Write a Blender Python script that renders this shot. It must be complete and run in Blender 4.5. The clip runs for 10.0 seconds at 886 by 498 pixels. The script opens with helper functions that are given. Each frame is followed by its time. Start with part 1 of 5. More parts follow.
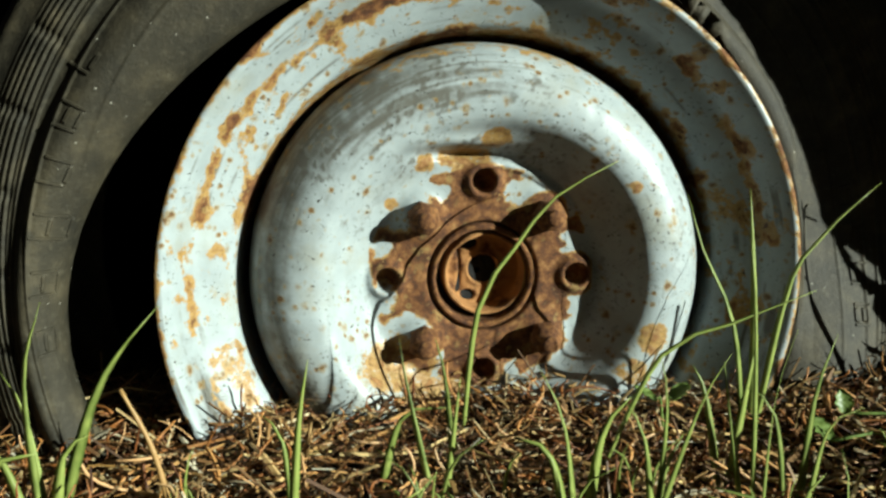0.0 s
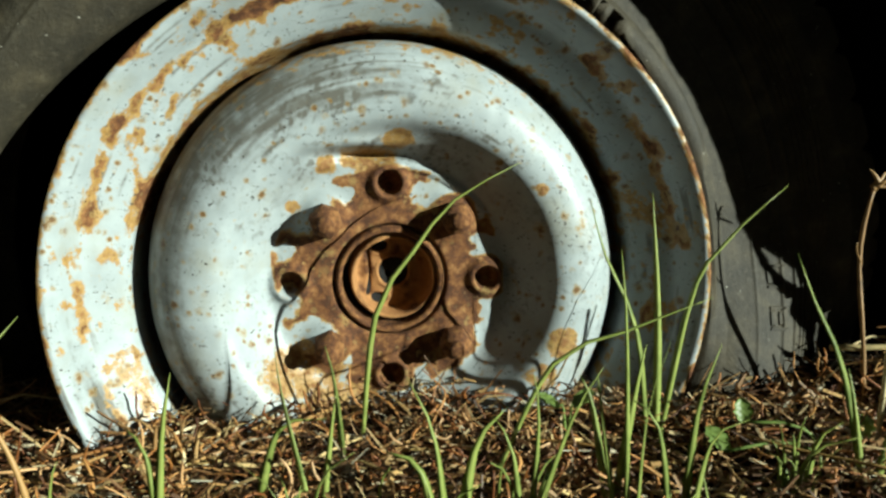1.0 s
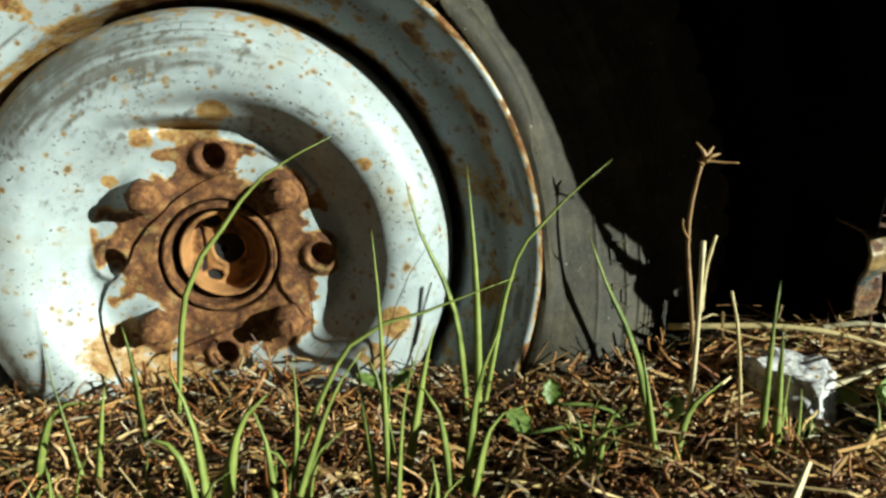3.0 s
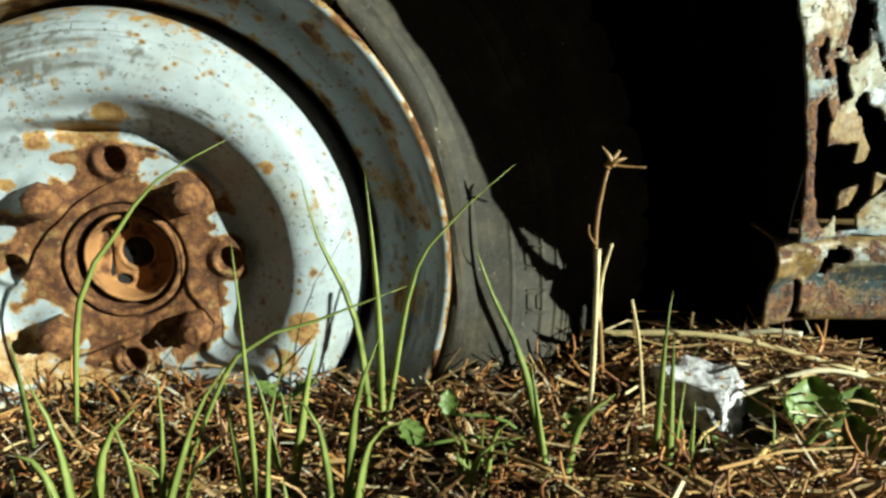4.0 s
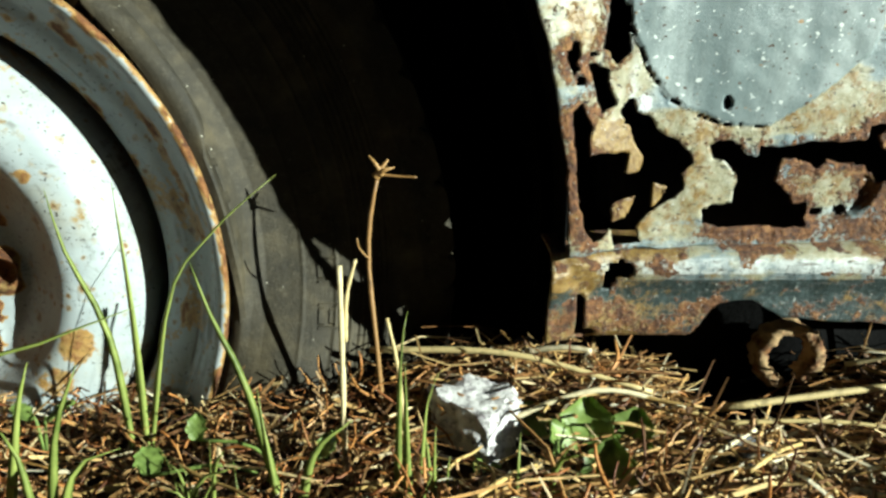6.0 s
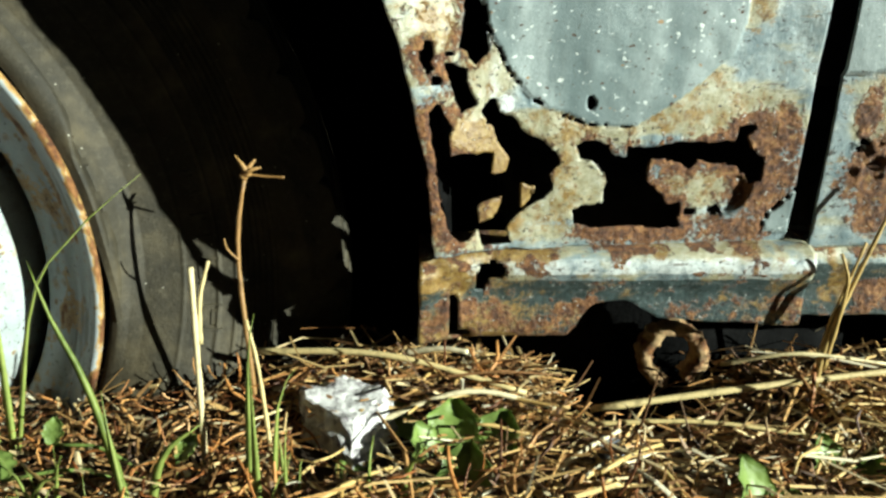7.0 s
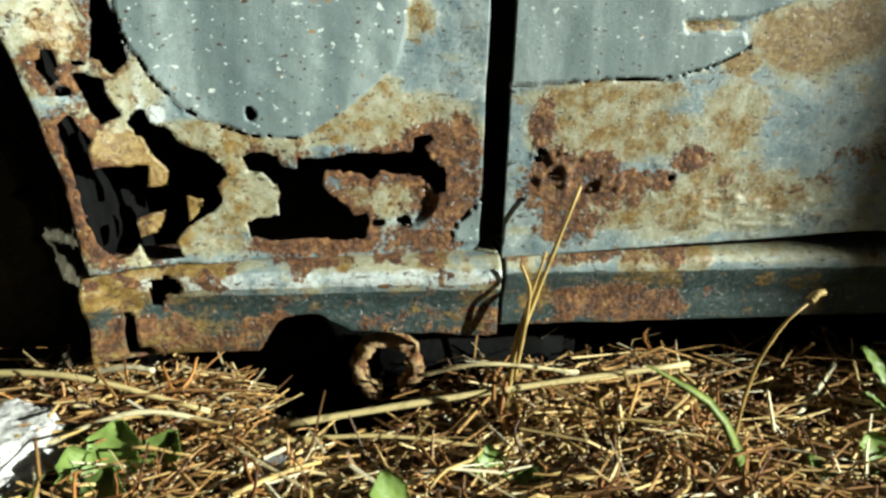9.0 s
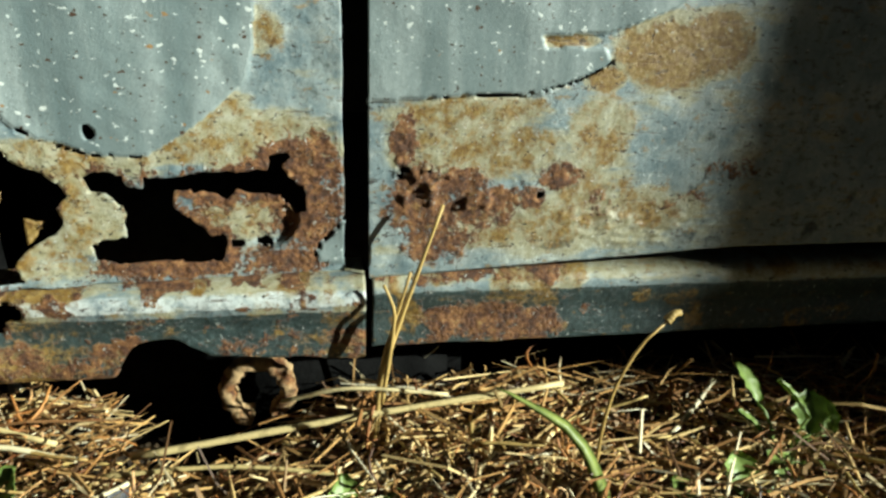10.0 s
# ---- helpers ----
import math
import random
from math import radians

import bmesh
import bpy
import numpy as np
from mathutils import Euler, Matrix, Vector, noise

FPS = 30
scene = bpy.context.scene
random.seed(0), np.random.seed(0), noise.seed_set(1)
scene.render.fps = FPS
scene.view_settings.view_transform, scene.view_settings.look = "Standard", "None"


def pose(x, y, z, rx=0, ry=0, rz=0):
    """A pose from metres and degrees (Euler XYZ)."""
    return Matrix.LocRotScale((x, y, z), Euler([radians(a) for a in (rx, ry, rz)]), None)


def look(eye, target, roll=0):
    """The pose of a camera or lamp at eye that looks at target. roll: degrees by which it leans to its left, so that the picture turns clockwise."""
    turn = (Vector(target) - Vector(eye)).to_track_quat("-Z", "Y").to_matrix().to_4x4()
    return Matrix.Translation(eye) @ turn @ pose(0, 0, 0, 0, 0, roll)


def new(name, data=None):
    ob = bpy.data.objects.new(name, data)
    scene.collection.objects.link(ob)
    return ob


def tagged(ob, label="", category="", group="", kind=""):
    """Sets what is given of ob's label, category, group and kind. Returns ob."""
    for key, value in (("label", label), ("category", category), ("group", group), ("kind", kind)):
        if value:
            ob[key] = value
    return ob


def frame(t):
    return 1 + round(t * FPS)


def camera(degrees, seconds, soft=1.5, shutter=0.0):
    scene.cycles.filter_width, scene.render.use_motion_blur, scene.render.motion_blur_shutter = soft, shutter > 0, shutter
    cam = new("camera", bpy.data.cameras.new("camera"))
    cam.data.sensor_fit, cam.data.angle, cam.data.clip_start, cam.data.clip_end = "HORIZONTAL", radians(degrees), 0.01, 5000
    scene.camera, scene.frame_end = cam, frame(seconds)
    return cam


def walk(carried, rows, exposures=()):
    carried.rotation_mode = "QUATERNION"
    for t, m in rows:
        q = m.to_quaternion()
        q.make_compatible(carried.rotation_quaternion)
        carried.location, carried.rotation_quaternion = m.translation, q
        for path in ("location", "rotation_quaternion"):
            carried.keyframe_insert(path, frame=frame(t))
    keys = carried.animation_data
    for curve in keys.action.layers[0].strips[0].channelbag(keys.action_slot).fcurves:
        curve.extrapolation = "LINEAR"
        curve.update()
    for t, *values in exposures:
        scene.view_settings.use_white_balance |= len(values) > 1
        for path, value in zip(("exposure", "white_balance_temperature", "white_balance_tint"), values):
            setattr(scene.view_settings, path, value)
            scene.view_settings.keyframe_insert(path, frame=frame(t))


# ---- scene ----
# ------------------------------------------------------------------ camera
cam = camera(62.1, 10.0, soft=2.7)
METRES, EYE, TILT, LEAN, TURN = 0.55, 0.16, -10.0, 0.0, 0.0
ROWS = [
    (0.0, 0.0, 0.0, 0.0, 0.0, 0.0, -0.0),
    (0.5, 0.0485, 0.007, 0.0088, -0.03, -0.47, -0.04),
    (1.0, 0.0997, 0.0168, 0.0159, -0.01, -0.93, 0.03),
    (1.5, 0.1446, 0.0226, 0.0139, 0.06, -1.62, 0.07),
    (2.0, 0.1905, 0.0268, 0.0115, 0.02, -2.35, 0.1),
    (2.5, 0.2329, 0.0326, 0.0169, 0.03, -2.89, 0.05),
    (4.0, 0.3667, 0.0567, 0.0377, -0.08, -4.19, -0.01),
    (4.5, 0.4119, 0.067, 0.0458, -0.23, -4.28, -0.04),
    (5.0, 0.4594, 0.0772, 0.0502, -0.53, -4.35, 0.06),
    (5.5, 0.5109, 0.0871, 0.0495, -0.86, -4.38, 0.05),
    (7.0, 0.6631, 0.0934, 0.0522, -2.29, -4.59, -0.04),
    (7.5, 0.7174, 0.0916, 0.0548, -3.15, -4.57, 0.07),
    (8.0, 0.778, 0.0896, 0.0572, -4.22, -4.35, 0.17),
    (8.5, 0.8342, 0.0873, 0.0571, -5.33, -4.41, 0.19),
    (9.0, 0.894, 0.0896, 0.0599, -6.62, -4.43, 0.42),
    (9.5, 0.9406, 0.0918, 0.0624, -7.95, -4.29, 0.56),
    (10.0, 0.9853, 0.0975, 0.073, -9.29, -4.27, 0.76),
]
walk(cam, [(t, pose(0, 0, EYE, TILT, LEAN, TURN) @ pose(METRES * x, METRES * y, METRES * z, 90 + pitch, roll, yaw)) for t, x, y, z, yaw, pitch, roll in ROWS],
     exposures=[(0.0, 1.07, 5980, -8), (2.5, 1.11, 5980, -8), (4.0, 1.24, 5900, -8), (5.5, 1.37, 5900, -8), (7.0, 1.44, 6050, -8), (8.0, 1.46, 6050, -8), (9.0, 1.27, 6080, -7), (10.0, 1.26, 6080, -7)])

# ------------------------------------------------------------------ light
SUN_AZ, SUN_EL = 62.0, 16.0      # degrees from straight in front of the car side towards its rear, and above the horizon
sun_dir = Vector((math.sin(radians(SUN_AZ)) * math.cos(radians(SUN_EL)), -math.cos(radians(SUN_AZ)) * math.cos(radians(SUN_EL)), math.sin(radians(SUN_EL))))
world = bpy.data.worlds.new("sky")
scene.world = world
world.use_nodes = True
wt = world.node_tree
sky = wt.nodes.new("ShaderNodeTexSky")
sky.sky_type, sky.sun_disc = "NISHITA", False
sky.sun_elevation, sky.sun_rotation = radians(SUN_EL), radians(180 - SUN_AZ)
wt.links.new(sky.outputs[0], wt.nodes["Background"].inputs[0])
wt.nodes["Background"].inputs[1].default_value = 0.001
sun = new("sun", bpy.data.lights.new("sun", "SUN"))
sun.data.energy, sun.data.angle, sun.data.color = 5.0, radians(0.55), (1.0, 0.945, 0.86)
sun.matrix_world = look(sun_dir * 10, (0, 0, 0))


# ------------------------------------------------------------------ numeric helpers
def lattice(ix, iy, seed):
    h = (ix * 374761393 + iy * 668265263 + seed * 974634777) & 0xFFFFFFFF
    h = ((h ^ (h >> 13)) * 1274126177) & 0xFFFFFFFF
    return ((h ^ (h >> 16)) & 0xFFFF) / 65535.0


def vnoise(x, y, seed=0):
    x, y = np.asarray(x, float), np.asarray(y, float)
    ix, iy = np.floor(x).astype(np.int64), np.floor(y).astype(np.int64)
    fx, fy = x - ix, y - iy
    fx, fy = fx * fx * (3 - 2 * fx), fy * fy * (3 - 2 * fy)
    a, b = lattice(ix, iy, seed), lattice(ix + 1, iy, seed)
    c, d = lattice(ix, iy + 1, seed), lattice(ix + 1, iy + 1, seed)
    return (a * (1 - fx) + b * fx) * (1 - fy) + (c * (1 - fx) + d * fx) * fy


def fbm(x, y, seed=0, octaves=4):
    total, amp = 0.0, 0.5
    for k in range(octaves):
        total = total + amp * (vnoise(x * 2 ** k, y * 2 ** k, seed + k) - 0.5) * 2
        amp *= 0.5
    return total


def ramp(v, lo, hi):
    t = np.clip((v - lo) / (hi - lo), 0, 1)
    return t * t * (3 - 2 * t)


def blobs(x, z, shapes):
    """Largest of 1 - d2 over ellipses (cx, cz, rx, rz): above 0 inside."""
    f = np.full(np.shape(x), -9.0)
    for cx, cz, rx, rz in shapes:
        f = np.maximum(f, 1 - ((x - cx) / rx) ** 2 - ((z - cz) / rz) ** 2)
    return f


def inside(x, z, corners):
    """1 inside the closed outline, 0 outside."""
    hit = np.zeros(np.shape(x), bool)
    n = len(corners)
    for i in range(n):
        (x0, z0), (x1, z1) = corners[i], corners[(i + 1) % n]
        if z0 == z1:
            continue
        cross = ((z0 > z) != (z1 > z)) & (x < (x1 - x0) * (z - z0) / (z1 - z0) + x0)
        hit ^= cross
    return hit.astype(float)


def near_line(x, z, pts):
    """Distance to an open line of points."""
    best = np.full(np.shape(x), 9.0)
    for (x0, z0), (x1, z1) in zip(pts, pts[1:]):
        ux, uz = x1 - x0, z1 - z0
        t = np.clip(((x - x0) * ux + (z - z0) * uz) / (ux * ux + uz * uz), 0, 1)
        best = np.minimum(best, np.hypot(x - x0 - t * ux, z - z0 - t * uz))
    return best


# ------------------------------------------------------------------ mesh helpers
def mesh_object(name, verts, faces, material, parent=None, smooth=True, label="", masks=None):
    me = bpy.data.meshes.new(name)
    me.from_pydata([tuple(v) for v in verts], [], faces)
    me.materials.append(material)
    if smooth:
        me.polygons.foreach_set("use_smooth", [True] * len(me.polygons))
    if masks is not None:
        at = me.color_attributes.new("wear", "FLOAT_COLOR", "POINT")
        at.data.foreach_set("color", np.asarray(masks, np.float32).ravel())
    me.update()
    ob = new(name, me)
    if parent is not None:
        ob.parent = parent
    return tagged(ob, label=label)


def part(name, bm, material, parent, label="", smooth=True):
    me = bpy.data.meshes.new(name)
    bm.to_mesh(me)
    bm.free()
    me.materials.append(material)
    if smooth:
        me.polygons.foreach_set("use_smooth", [True] * len(me.polygons))
    ob = new(name, me)
    ob.parent = parent
    return tagged(ob, label=label)


def thing(name, label, category, group="", kind="", at=(0, 0, 0)):
    ob = new(name)
    ob.location = at
    ob.empty_display_size = 0.02
    return tagged(ob, label, category, group, kind)


def thicken(ob, amount, offset=-1.0):
    m = ob.modifiers.new("thickness", "SOLIDIFY")
    m.thickness, m.offset = amount, offset
    return ob


def lathe(profile, steps=160, a0=0.0, a1=360.0, shift=None):
    """Turn (radius, depth) pairs about the wheel's axle: x across, z up, y inwards. shift(r, d, angle) may bend it."""
    full = abs(a1 - a0) >= 360
    ang = np.radians(np.linspace(a0, a1, steps, endpoint=not full))
    prof = np.array(profile)
    n = len(prof)
    r = np.repeat(prof[None, :, 0], len(ang), 0)
    d = np.repeat(prof[None, :, 1], len(ang), 0)
    a = np.repeat(ang[:, None], n, 1)
    if shift:
        r, d = shift(r, d, a)
    verts = np.stack([r * np.cos(a), d, r * np.sin(a)], -1).reshape(-1, 3)
    faces = []
    m = len(ang)
    for i in range(m if full else m - 1):
        j = (i + 1) % m
        for k in range(n - 1):
            faces.append((i * n + k, i * n + k + 1, j * n + k + 1, j * n + k))
    return verts, faces, r.ravel(), a.ravel(), d.ravel()


def refine(profile, step):
    """Round a coarse profile with Catmull-Rom and resample it."""
    p = np.array(profile, float)
    p = np.vstack([2 * p[0] - p[1], p, 2 * p[-1] - p[-2]])
    out = []
    for i in range(1, len(p) - 2):
        n = max(1, int(np.linalg.norm(p[i + 1] - p[i]) / step))
        for k in range(n):
            t = k / n
            a, b, c, d = p[i - 1], p[i], p[i + 1], p[i + 2]
            out.append(0.5 * (2 * b + (c - a) * t + (2 * a - 5 * b + 4 * c - d) * t * t + (3 * b - a - 3 * c + d) * t ** 3))
    out.append(p[-2])
    return np.array(out)


def tube(points, radii, sides=6):
    """A closed tapering tube along points: verts, faces."""
    pts = [Vector(p) for p in points]
    verts, faces = [], []
    for i, p in enumerate(pts):
        d = (pts[min(i + 1, len(pts) - 1)] - pts[max(i - 1, 0)]).normalized()
        side = d.cross(Vector((0.31, 0.83, 0.46)))
        side.normalize()
        up = side.cross(d)
        for k in range(sides):
            w = 2 * math.pi * k / sides
            verts.append(p + (side * math.cos(w) + up * math.sin(w)) * radii[i])
    for i in range(len(pts) - 1):
        for k in range(sides):
            k2 = (k + 1) % sides
            faces.append((i * sides + k, i * sides + k2, (i + 1) * sides + k2, (i + 1) * sides + k))
    faces.append(tuple(range(sides))[::-1])
    faces.append(tuple((len(pts) - 1) * sides + k for k in range(sides)))
    return verts, faces


def smooth_line(points, n):
    return refine(np.array(points), max(1e-5, np.linalg.norm(np.diff(np.array(points), axis=0), axis=1).sum() / n))


# ------------------------------------------------------------------ materials
class Nodes:
    """Short hand for building a node material."""

    def __init__(self, name, rough=0.6, metal=0.0, spec=0.5):
        self.mat = bpy.data.materials.new(name)
        self.mat.use_nodes = True
        self.t = self.mat.node_tree
        self.b = self.t.nodes["Principled BSDF"]
        self.b.inputs["Roughness"].default_value = rough
        self.b.inputs["Metallic"].default_value = metal
        self.b.inputs["Specular IOR Level"].default_value = spec
        self.coord = self.t.nodes.new("ShaderNodeTexCoord").outputs["Object"]

    def put(self, value, socket):
        if hasattr(value, "is_output"):
            self.t.links.new(value, socket)
        elif isinstance(value, tuple):
            socket.default_value = (*value, 1.0)[:4] if len(socket.default_value) == 4 else value
        else:
            socket.default_value = value

    def noise(self, scale, detail=4.0, rough=0.55, stretch=None, warp=0.0):
        n = self.t.nodes.new("ShaderNodeTexNoise")
        n.inputs["Scale"].default_value, n.inputs["Detail"].default_value, n.inputs["Roughness"].default_value = scale, detail, rough
        n.inputs["Distortion"].default_value = warp
        src = self.coord
        if stretch:
            m = self.t.nodes.new("ShaderNodeMapping")
            m.inputs["Scale"].default_value = stretch
            self.t.links.new(src, m.inputs[0])
            src = m.outputs[0]
        self.t.links.new(src, n.inputs["Vector"])
        return n.outputs["Fac"]

    def cells(self, scale, feature="F1"):
        n = self.t.nodes.new("ShaderNodeTexVoronoi")
        n.feature = feature
        n.inputs["Scale"].default_value = scale
        self.t.links.new(self.coord, n.inputs["Vector"])
        return n.outputs["Distance"]

    def attr(self, channel):
        a = self.t.nodes.new("ShaderNodeAttribute")
        a.attribute_name = "wear"
        if channel == 3:
            return a.outputs["Alpha"]
        s = self.t.nodes.new("ShaderNodeSeparateColor")
        self.t.links.new(a.outputs["Color"], s.inputs[0])
        return s.outputs[channel]

    def island(self):
        return self.t.nodes.new("ShaderNodeNewGeometry").outputs["Random Per Island"]

    def random(self):
        return self.t.nodes.new("ShaderNodeObjectInfo").outputs["Random"]

    def step(self, value, lo, hi, a=0.0, b=1.0):
        m = self.t.nodes.new("ShaderNodeMapRange")
        m.interpolation_type = "SMOOTHSTEP"
        self.put(value, m.inputs[0])
        for i, v in enumerate((lo, hi, a, b)):
            m.inputs[1 + i].default_value = v
        return m.outputs[0]

    def maths(self, op, a, b=0.0, clamp=False):
        m = self.t.nodes.new("ShaderNodeMath")
        m.operation, m.use_clamp = op, clamp
        self.put(a, m.inputs[0]), self.put(b, m.inputs[1])
        return m.outputs[0]

    def mix(self, fac, a, b):
        m = self.t.nodes.new("ShaderNodeMix")
        m.data_type = "RGBA"
        self.put(fac, m.inputs[0]), self.put(a, m.inputs[6]), self.put(b, m.inputs[7])
        return m.outputs[2]

    def ramp(self, fac, *stops):
        r = self.t.nodes.new("ShaderNodeValToRGB")
        self.put(fac, r.inputs[0])
        while len(r.color_ramp.elements) < len(stops):
            r.color_ramp.elements.new(0.5)
        for el, (p, c) in zip(r.color_ramp.elements, stops):
            el.position, el.color = p, (*c, 1)
        return r.outputs[0]

    def bump(self, height, strength, distance=0.001):
        n = self.t.nodes.new("ShaderNodeBump")
        n.inputs["Strength"].default_value, n.inputs["Distance"].default_value = strength, distance
        self.put(height, n.inputs["Height"])
        self.t.links.new(n.outputs[0], self.b.inputs["Normal"])

    def tinted(self, colour, tint):
        m = self.t.nodes.new("ShaderNodeVectorMath")
        m.operation = "MULTIPLY"
        self.put(colour, m.inputs[0])
        m.inputs[1].default_value = tint
        return m.outputs[0]

    def done(self, colour, rough=None):
        self.put(colour, self.b.inputs["Base Color"])
        if rough is not None:
            self.put(rough, self.b.inputs["Roughness"])
        return self.mat


def rust_colour(n, scale=220.0):
    fine = n.noise(scale, 6, 0.65)
    return n.ramp(fine, (0.28, (0.02, 0.0092, 0.0053)), (0.43, (0.066, 0.026, 0.011)), (0.56, (0.152, 0.065, 0.021)), (0.70, (0.277, 0.149, 0.056)))


def mat_body():
    """Old paint over filler and steel. wear: red rust, green ochre stain, blue smooth filler patch, alpha darker tone,
    partly painted shade (below 0: bright white, partly painted highlight).
    """
    n = Nodes("weathered_car_paint", 0.5)
    big, mid, fine, grit = n.noise(26, 5, 0.6), n.noise(95, 5, 0.65), n.noise(420, 5, 0.65), n.noise(1100, 3, 0.6)
    streak = n.noise(38, 4, 0.6, (1.0, 1.0, 0.12))
    across = n.noise(130, 5, 0.7, (0.25, 1.0, 1.0))
    tone = n.maths("ADD", n.maths("MULTIPLY", mid, 0.55), n.maths("MULTIPLY", big, 0.45))
    paint = n.ramp(tone, (0.35, (0.080, 0.118, 0.138)), (0.46, (0.160, 0.204, 0.215)), (0.54, (0.235, 0.272, 0.270)), (0.64, (0.42, 0.455, 0.43)))
    cream = n.ramp(n.noise(210, 5, 0.65), (0.32, (0.198, 0.175, 0.092)), (0.5, (0.284, 0.271, 0.182)), (0.68, (0.356, 0.356, 0.284)))
    c = n.maths("ADD", n.maths("MULTIPLY", n.attr(1), 0.4), n.maths("ADD", n.maths("MULTIPLY", big, 0.6), n.maths("MULTIPLY", across, 0.5)))
    paint = n.mix(n.step(c, 0.57, 0.70), paint, cream)
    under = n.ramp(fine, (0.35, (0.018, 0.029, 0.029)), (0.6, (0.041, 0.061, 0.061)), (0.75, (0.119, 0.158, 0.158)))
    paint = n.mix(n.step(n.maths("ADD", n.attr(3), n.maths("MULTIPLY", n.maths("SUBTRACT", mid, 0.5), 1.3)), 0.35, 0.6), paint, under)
    paint = n.mix(n.step(n.maths("SUBTRACT", n.maths("MULTIPLY", n.maths("SUBTRACT", mid, 0.5), 0.9), n.attr(3)), 0.3, 0.55), paint, (0.488, 0.521, 0.515))
    ochre = n.ramp(n.noise(300, 5, 0.7), (0.3, (0.086, 0.043, 0.011)), (0.48, (0.165, 0.098, 0.024)), (0.62, (0.235, 0.160, 0.052)), (0.76, (0.32, 0.262, 0.13)))
    o = n.maths("ADD", n.attr(1), n.maths("MULTIPLY", n.maths("SUBTRACT", mid, 0.5), 1.9))
    o = n.maths("ADD", o, n.maths("MULTIPLY", n.maths("SUBTRACT", fine, 0.5), 1.2))
    col = n.mix(n.step(o, 0.36, 0.80), paint, ochre)
    r = n.maths("ADD", n.attr(0), n.maths("MULTIPLY", n.maths("SUBTRACT", mid, 0.5), 1.35))
    r = n.maths("ADD", r, n.maths("MULTIPLY", n.maths("SUBTRACT", fine, 0.5), 1.2))
    rusty = n.step(r, 0.38, 0.62)
    col = n.mix(rusty, col, rust_colour(n))
    filler = n.ramp(streak, (0.36, (0.106, 0.139, 0.142)), (0.5, (0.152, 0.188, 0.188)), (0.62, (0.251, 0.29, 0.287)))
    filler = n.mix(n.step(fine, 0.35, 0.7, 0, 0.4), filler, (0.112, 0.142, 0.149))
    for scale, gate, tint in ((190, 0.675, (0.515, 0.548, 0.528)), (330, 0.68, (0.462, 0.502, 0.488)), (230, 0.69, (0.053, 0.03, 0.018)), (390, 0.68, (0.046, 0.036, 0.026)), (120, 0.71, (0.224, 0.132, 0.053))):
        filler = n.mix(n.step(n.noise(scale, 2, 0.5, (1.0, 1.0, 1.3)), gate, gate + 0.04), filler, tint)
    col = n.mix(n.attr(2), col, filler)
    bare = n.maths("SUBTRACT", 1.0, n.attr(2))
    chips = n.maths("MULTIPLY", n.step(n.noise(330, 4, 0.7, (0.7, 1.0, 1.2)), 0.605, 0.635), bare)
    col = n.mix(n.maths("MULTIPLY", chips, 0.85), col, (0.026, 0.018, 0.013))
    scratch = n.maths("MULTIPLY", n.maths("MULTIPLY", n.step(n.noise(420, 4, 0.75, (0.10, 1.0, 1.0)), 0.60, 0.64), n.step(mid, 0.42, 0.56)), bare)
    col = n.mix(n.maths("MULTIPLY", scratch, 0.7), col, (0.066, 0.043, 0.02))
    speck = n.maths("MULTIPLY", n.step(n.noise(170, 4, 0.7, (0.6, 1.0, 1.0)), 0.60, 0.66), bare)
    col = n.mix(n.maths("MULTIPLY", speck, 0.6), col, (0.224, 0.139, 0.043))
    pale = n.maths("MULTIPLY", n.step(n.noise(380, 3, 0.7), 0.665, 0.69), bare)
    col = n.mix(n.maths("MULTIPLY", pale, 0.8), col, (0.436, 0.462, 0.436))
    h = n.maths("ADD", n.maths("MULTIPLY", fine, n.maths("ADD", n.maths("MULTIPLY", rusty, 1.6), n.maths("ADD", n.maths("MULTIPLY", bare, 0.42), 0.06))), n.maths("MULTIPLY", grit, 0.2))
    h = n.maths("SUBTRACT", n.maths("ADD", h, n.maths("MULTIPLY", pale, 0.4)), n.maths("MULTIPLY", n.maths("ADD", chips, n.maths("MULTIPLY", scratch, 0.8)), 0.7))
    n.bump(h, 0.65, 0.0015)
    return n.done(col, n.mix(rusty, (0.45, 0.45, 0.45), (0.85, 0.85, 0.85)))


